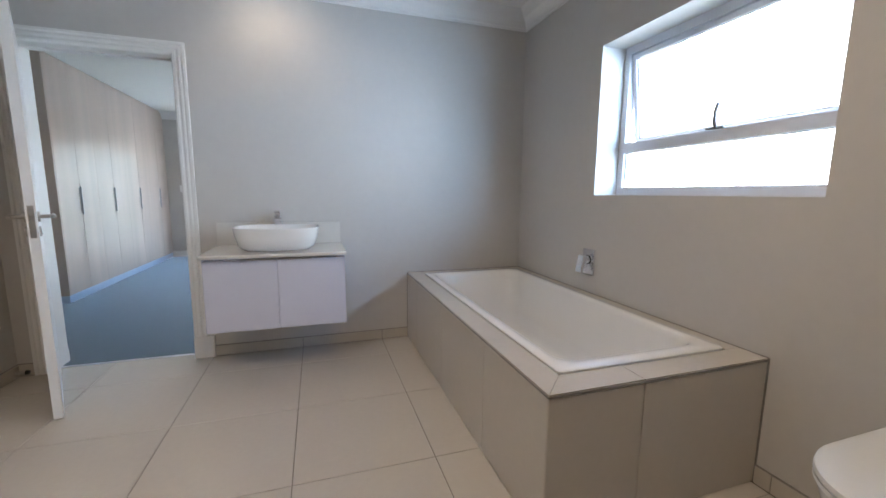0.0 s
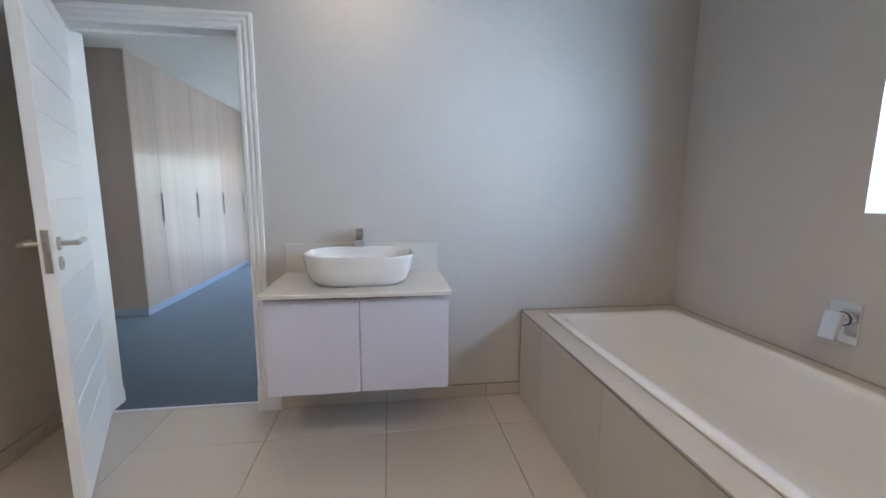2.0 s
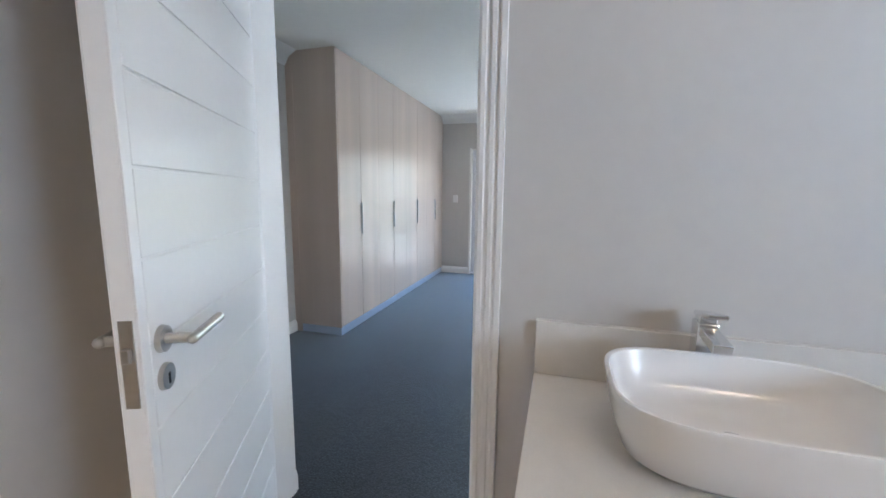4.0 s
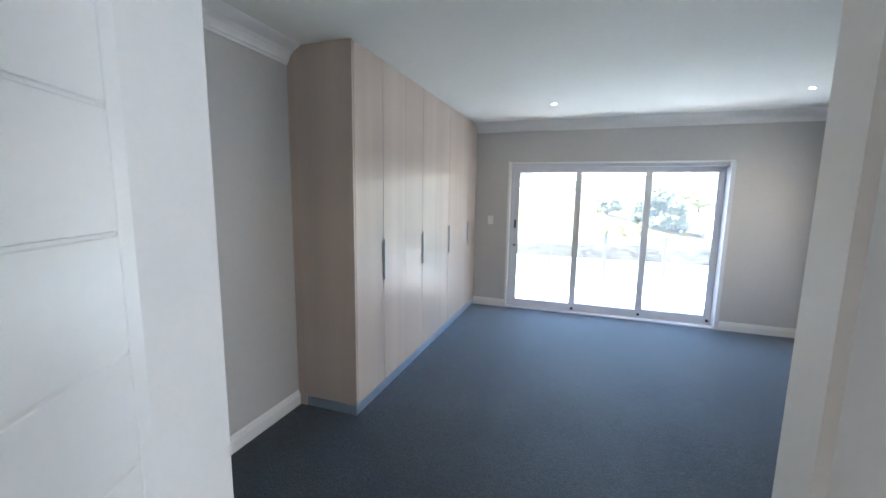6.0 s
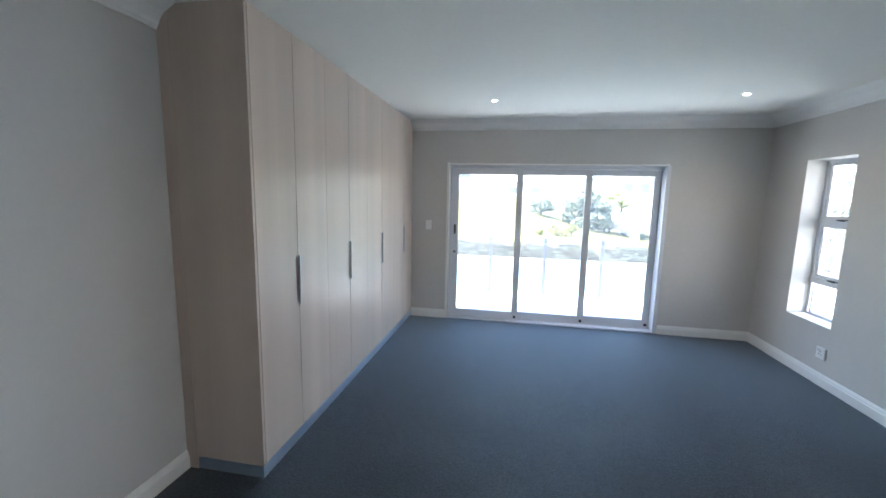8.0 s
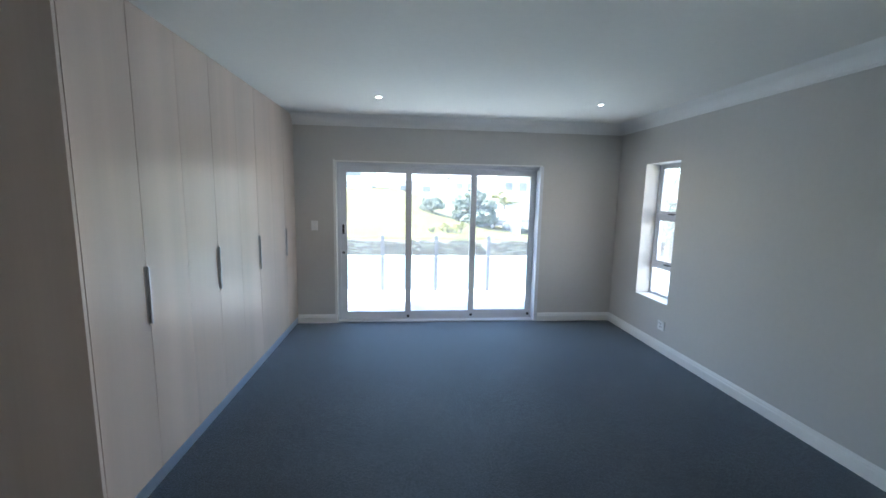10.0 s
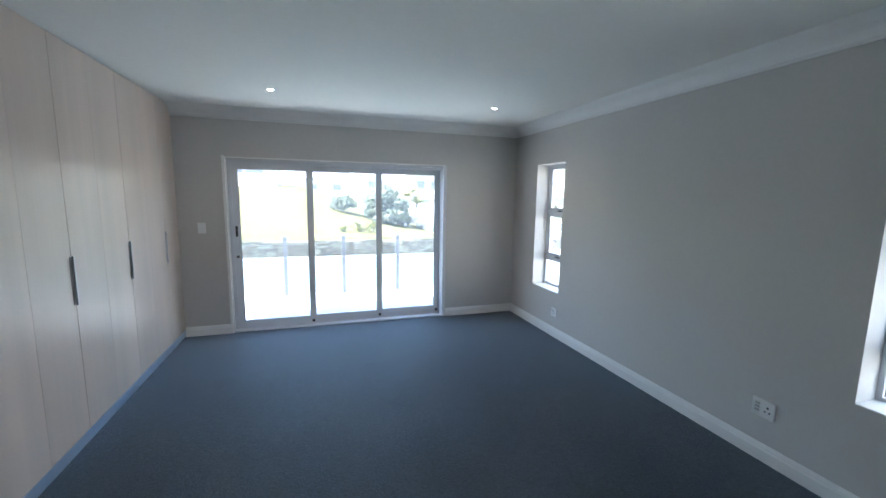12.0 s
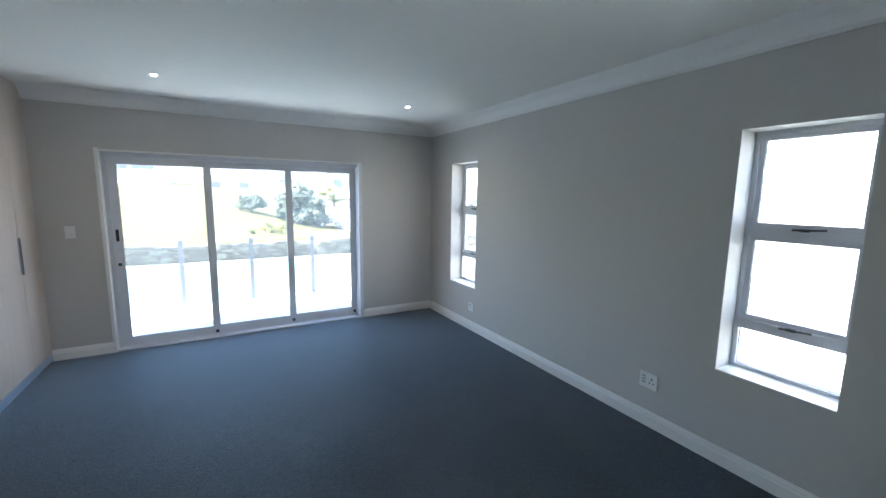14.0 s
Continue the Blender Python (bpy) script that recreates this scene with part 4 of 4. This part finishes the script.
def palm(x, y, height, seed):
    rnd = random.Random(seed)
    z = ground_height(x, y) - 0.05
    th = thing("palm_tree", (x, y, z), "young palm with arching yellow-green fronds", "palm")
    part("trunk", rod((x, y, z), (x + 0.1, y, z + height * 0.6), 0.16, 0.12, 10), BARK, th)
    for i in range(14):
        a = 2 * math.pi * i / 14 + rnd.uniform(-0.2, 0.2)
        bm = bmesh.new()
        reach, lift = rnd.uniform(2.0, 2.9), rnd.uniform(0.5, 1.4)
        side = Vector((-math.sin(a), math.cos(a), 0))
        along = Vector((math.cos(a), math.sin(a), 0))
        rib = []
        for k in range(13):
            t = k / 12
            rib.append(bm.verts.new((x + 0.1 + math.cos(a) * reach * t, y + math.sin(a) * reach * t, z + height * 0.6 + lift * math.sin(math.pi * t * 0.75) - 0.5 * t * t)))
        for k in range(12):
            w = 0.50 * math.sin(math.pi * min(1, k / 12 + 0.12)) + 0.03
            for s in (-1, 1):
                tip = bm.verts.new(rib[k].co + side * s * w + along * 0.12 + Vector((0, 0, -0.14)))
                bm.faces.new((rib[k], tip, rib[k + 1]))
        part("frond", bm, LEAF_LIGHT, th)


palm(8.7, 47.0, 5.2, 5)
palm(10.2, 48.5, 4.2, 8)


def house(name, x0, x1, y0, y1, z0, z1, label, windows, pitched=False):
    th = thing(name, ((x0 + x1) / 2, (y0 + y1) / 2, z0), label, "house")
    part("wall", box(x0, x1, y0, y1, z0, z1), RENDERED, th)
    if pitched:
        ym = (y0 + y1) / 2
        bm = loft([[(x, y0 - 0.5, z1), (x, ym, z1 + 1.6), (x, y1 + 0.5, z1)] for x in (x0 - 0.4, x1 + 0.4)])
        part("roof", bm, ROOF, th)
    else:
        part("roof", box(x0 - 0.4, x1 + 0.4, y0 - 0.5, y1 + 0.4, z1, z1 + 0.25), RENDERED, th)
    for wx, wz, ww, wh in windows:
        w = part("window", boxes((wx - 0.07, wx, y0 - 0.04, y0 - 0.001, wz - 0.07, wz + wh + 0.07), (wx + ww, wx + ww + 0.07, y0 - 0.04, y0 - 0.001, wz - 0.07, wz + wh + 0.07), (wx, wx + ww, y0 - 0.04, y0 - 0.001, wz - 0.07, wz), (wx, wx + ww, y0 - 0.04, y0 - 0.001, wz + wh, wz + wh + 0.07)), ALU, th)
        part("pane", box(wx, wx + ww, y0 - 0.02, y0 - 0.003, wz, wz + wh), DARK_GLASS, w)
    return th


house("house", -20, -6.5, 64, 74, 0.6, 5.6, "white plastered two-storey house on the rise", [(-12.6, 4.3, 2.0, 0.8), (-10.2, 4.3, 2.2, 0.8), (-11.0, 2.6, 1.3, 0.8), (-8.4, 2.4, 0.9, 1.0)])
house("house", -4.5, 5.0, 84, 94, 1.2, 4.4, "pale plastered house with pitched roof far off", [(-2.5, 2.2, 1.6, 1.2), (2.0, 2.2, 1.6, 1.2)], True)
house("house", 12.5, 24.0, 62, 72, -1.6, 4.6, "white plastered house with many windows behind palm", [(13.6, 2.4, 1.2, 1.3), (15.8, 2.4, 1.2, 1.3), (18.2, 2.4, 1.6, 1.3), (14.0, -0.6, 2.0, 1.6), (18.0, -0.6, 1.4, 1.5)])
house("house", 6.5, 11.5, 72, 80, -1.0, 4.8, "cream plastered house between trees", [(7.4, 2.6, 1.2, 1.2), (9.4, 2.6, 1.2, 1.2)], True)
# added volume, never made out: its sunlit wall fills the side windows with white
house("house", 8.0, 17.0, -8, 11.5, -3.0, 4.5, "unseen white house added to whiten the side windows", [(9.5, -1.0, 1.6, 1.4)])
tagged(part("garden_wall", box(9.6, 9.85, 40, 60, -3.0, 0.1, 0.02), RENDERED), "white plastered garden boundary wall", "wall", kind="structure")


def car(x, y, paint, label, length=4.2):
    z = ground_height(x, y) + 0.02
    th = thing("car", (x, y, z), label, "car")
    h = length / 2
    prof = [(-h, 0.35), (-h, 0.75), (-h + 0.15, 0.88), (-h * 0.55, 0.95), (-h * 0.25, 1.42), (h * 0.40, 1.45), (h * 0.75, 0.98), (h * 0.97, 0.90), (h, 0.70), (h, 0.35)]
    part("body", loft([[(x + u, y - 0.85 * k, z + v) for u, v in prof] for k in (-1.0, 1.0)]), paint, th, "", True)
    part("side_window", loft([[(x + u, yy, z + v) for u, v in ((-h * 0.42, 0.98), (-h * 0.20, 1.36), (h * 0.36, 1.38), (h * 0.60, 1.0))] for yy in (y - 0.853, y - 0.858)]), DARK_GLASS, th)
    for u in (-h * 0.62, h * 0.62):
        for s in (-1, 1):
            w = part("wheel", rod((x + u, y + s * 0.72, z + 0.32), (x + u, y + s * 0.90, z + 0.32), 0.32, None, 20), RUBBER, th)
            part("rim", rod((x + u, y + s * 0.895, z + 0.32), (x + u, y + s * 0.91, z + 0.32), 0.19, None, 16), CAR_LIGHT, w)


car(9.3, 45.0, CAR_PAINT, "dark parked car on the verge")
car(11.2, 44.0, CAR_LIGHT, "silver parked car beside a wall")

# ---- bathroom floor, skirting tiles ----
floor_bath = structure("floor_bathroom", boxes((BX0, BX1, BY0, BY1, -0.1, -0.004), (DX0 - 0.03, DX1 + 0.03, BY1, 3.165, -0.1, -0.004)), GROUT, "large beige porcelain floor tiles with dark joints", "tiled floor")
P, JX, JY = 0.603, 0.687, 2.188
tile_meshes = {}


def floor_tile(x0, x1, y0, y1):
    key = (round(x1 - x0, 3), round(y1 - y0, 3))
    if key not in tile_meshes:
        bm = box(-key[0] / 2, key[0] / 2, -key[1] / 2, key[1] / 2, -0.008, 0.0, 0.0012, 1)
        me = bpy.data.meshes.new("tile")
        bm.to_mesh(me)
        bm.free()
        me.materials.append(TILE)
        tile_meshes[key] = me
    ob = new("tile", tile_meshes[key])
    ob.location = ((x0 + x1) / 2, (y0 + y1) / 2, 0.0)
    ob.parent = floor_bath


def clipped(lo, hi, origin):
    k0, k1 = math.floor((lo - origin) / P), math.ceil((hi - origin) / P)
    for k in range(k0, k1):
        a, b = max(lo, origin + k * P + 0.0016), min(hi, origin + (k + 1) * P - 0.0016)
        if b - a > 0.02:
            yield a, b


for xa, xb in clipped(BX0, BX1, JX):
    for ya, yb in clipped(BY0, 3.163, JY):
        floor_tile(xa, xb, ya, yb)


def skirting_tiles(name, runs):
    sk = structure(name, boxes(*[(x0, x1, y0, y1, 0.0005, 0.074) for x0, x1, y0, y1, _ in runs]), GROUT, "beige tile skirting with dark top line", "baseboard")
    for x0, x1, y0, y1, way in runs:
        part("sealant_line", box(x0, x1, y0 - 0.001, y1 - 0.001, 0.0745, 0.0795) if way in "ns" else box(x0 - 0.001, x1 - 0.001, y0, y1, 0.0745, 0.0795), SILICONE, sk, "dark sealant line")
        if way in "ns":
            for a, b in clipped(x0, x1, JX):
                part("skirting_tile", box(a, b, y0 - (0.004 if way == "n" else -0.003), y1 - (0.003 if way == "n" else -0.004), 0.003, 0.076, 0.001, 1), TILE, sk)
        else:
            for a, b in clipped(y0, y1, JY):
                part("skirting_tile", box(x0 - (0.004 if way == "e" else -0.003), x1 - (0.003 if way == "e" else -0.004), a, b, 0.003, 0.076, 0.001, 1), TILE, sk)


skirting_tiles("baseboard_bath_north", [(DX1 + 0.129, 0.897, BY1 - 0.009, BY1, "n")])
skirting_tiles("baseboard_bath_north_west", [(BX0, DX0 - 0.082, BY1 - 0.009, BY1, "n")])
skirting_tiles("baseboard_bath_east", [(BX1 - 0.009, BX1, BY0, 1.045, "e")])
skirting_tiles("baseboard_bath_west", [(BX0, BX0 + 0.009, BY0, BY1 - 0.010, "w")])


door_stop = thing("door_stop", (BX0 + 0.01, 3.05, 0.035), "small black rubber door stop on tile skirting", "door stop")
part("stem", rod((BX0 + 0.013, 3.05, 0.038), (BX0 + 0.068, 3.05, 0.038), 0.010, None, 14), STEEL, door_stop, "", True)
part("rubber_tip", rod((BX0 + 0.067, 3.05, 0.038), (BX0 + 0.083, 3.05, 0.038), 0.014, 0.012, 16), BLACK, door_stop, "black rubber tip", True)
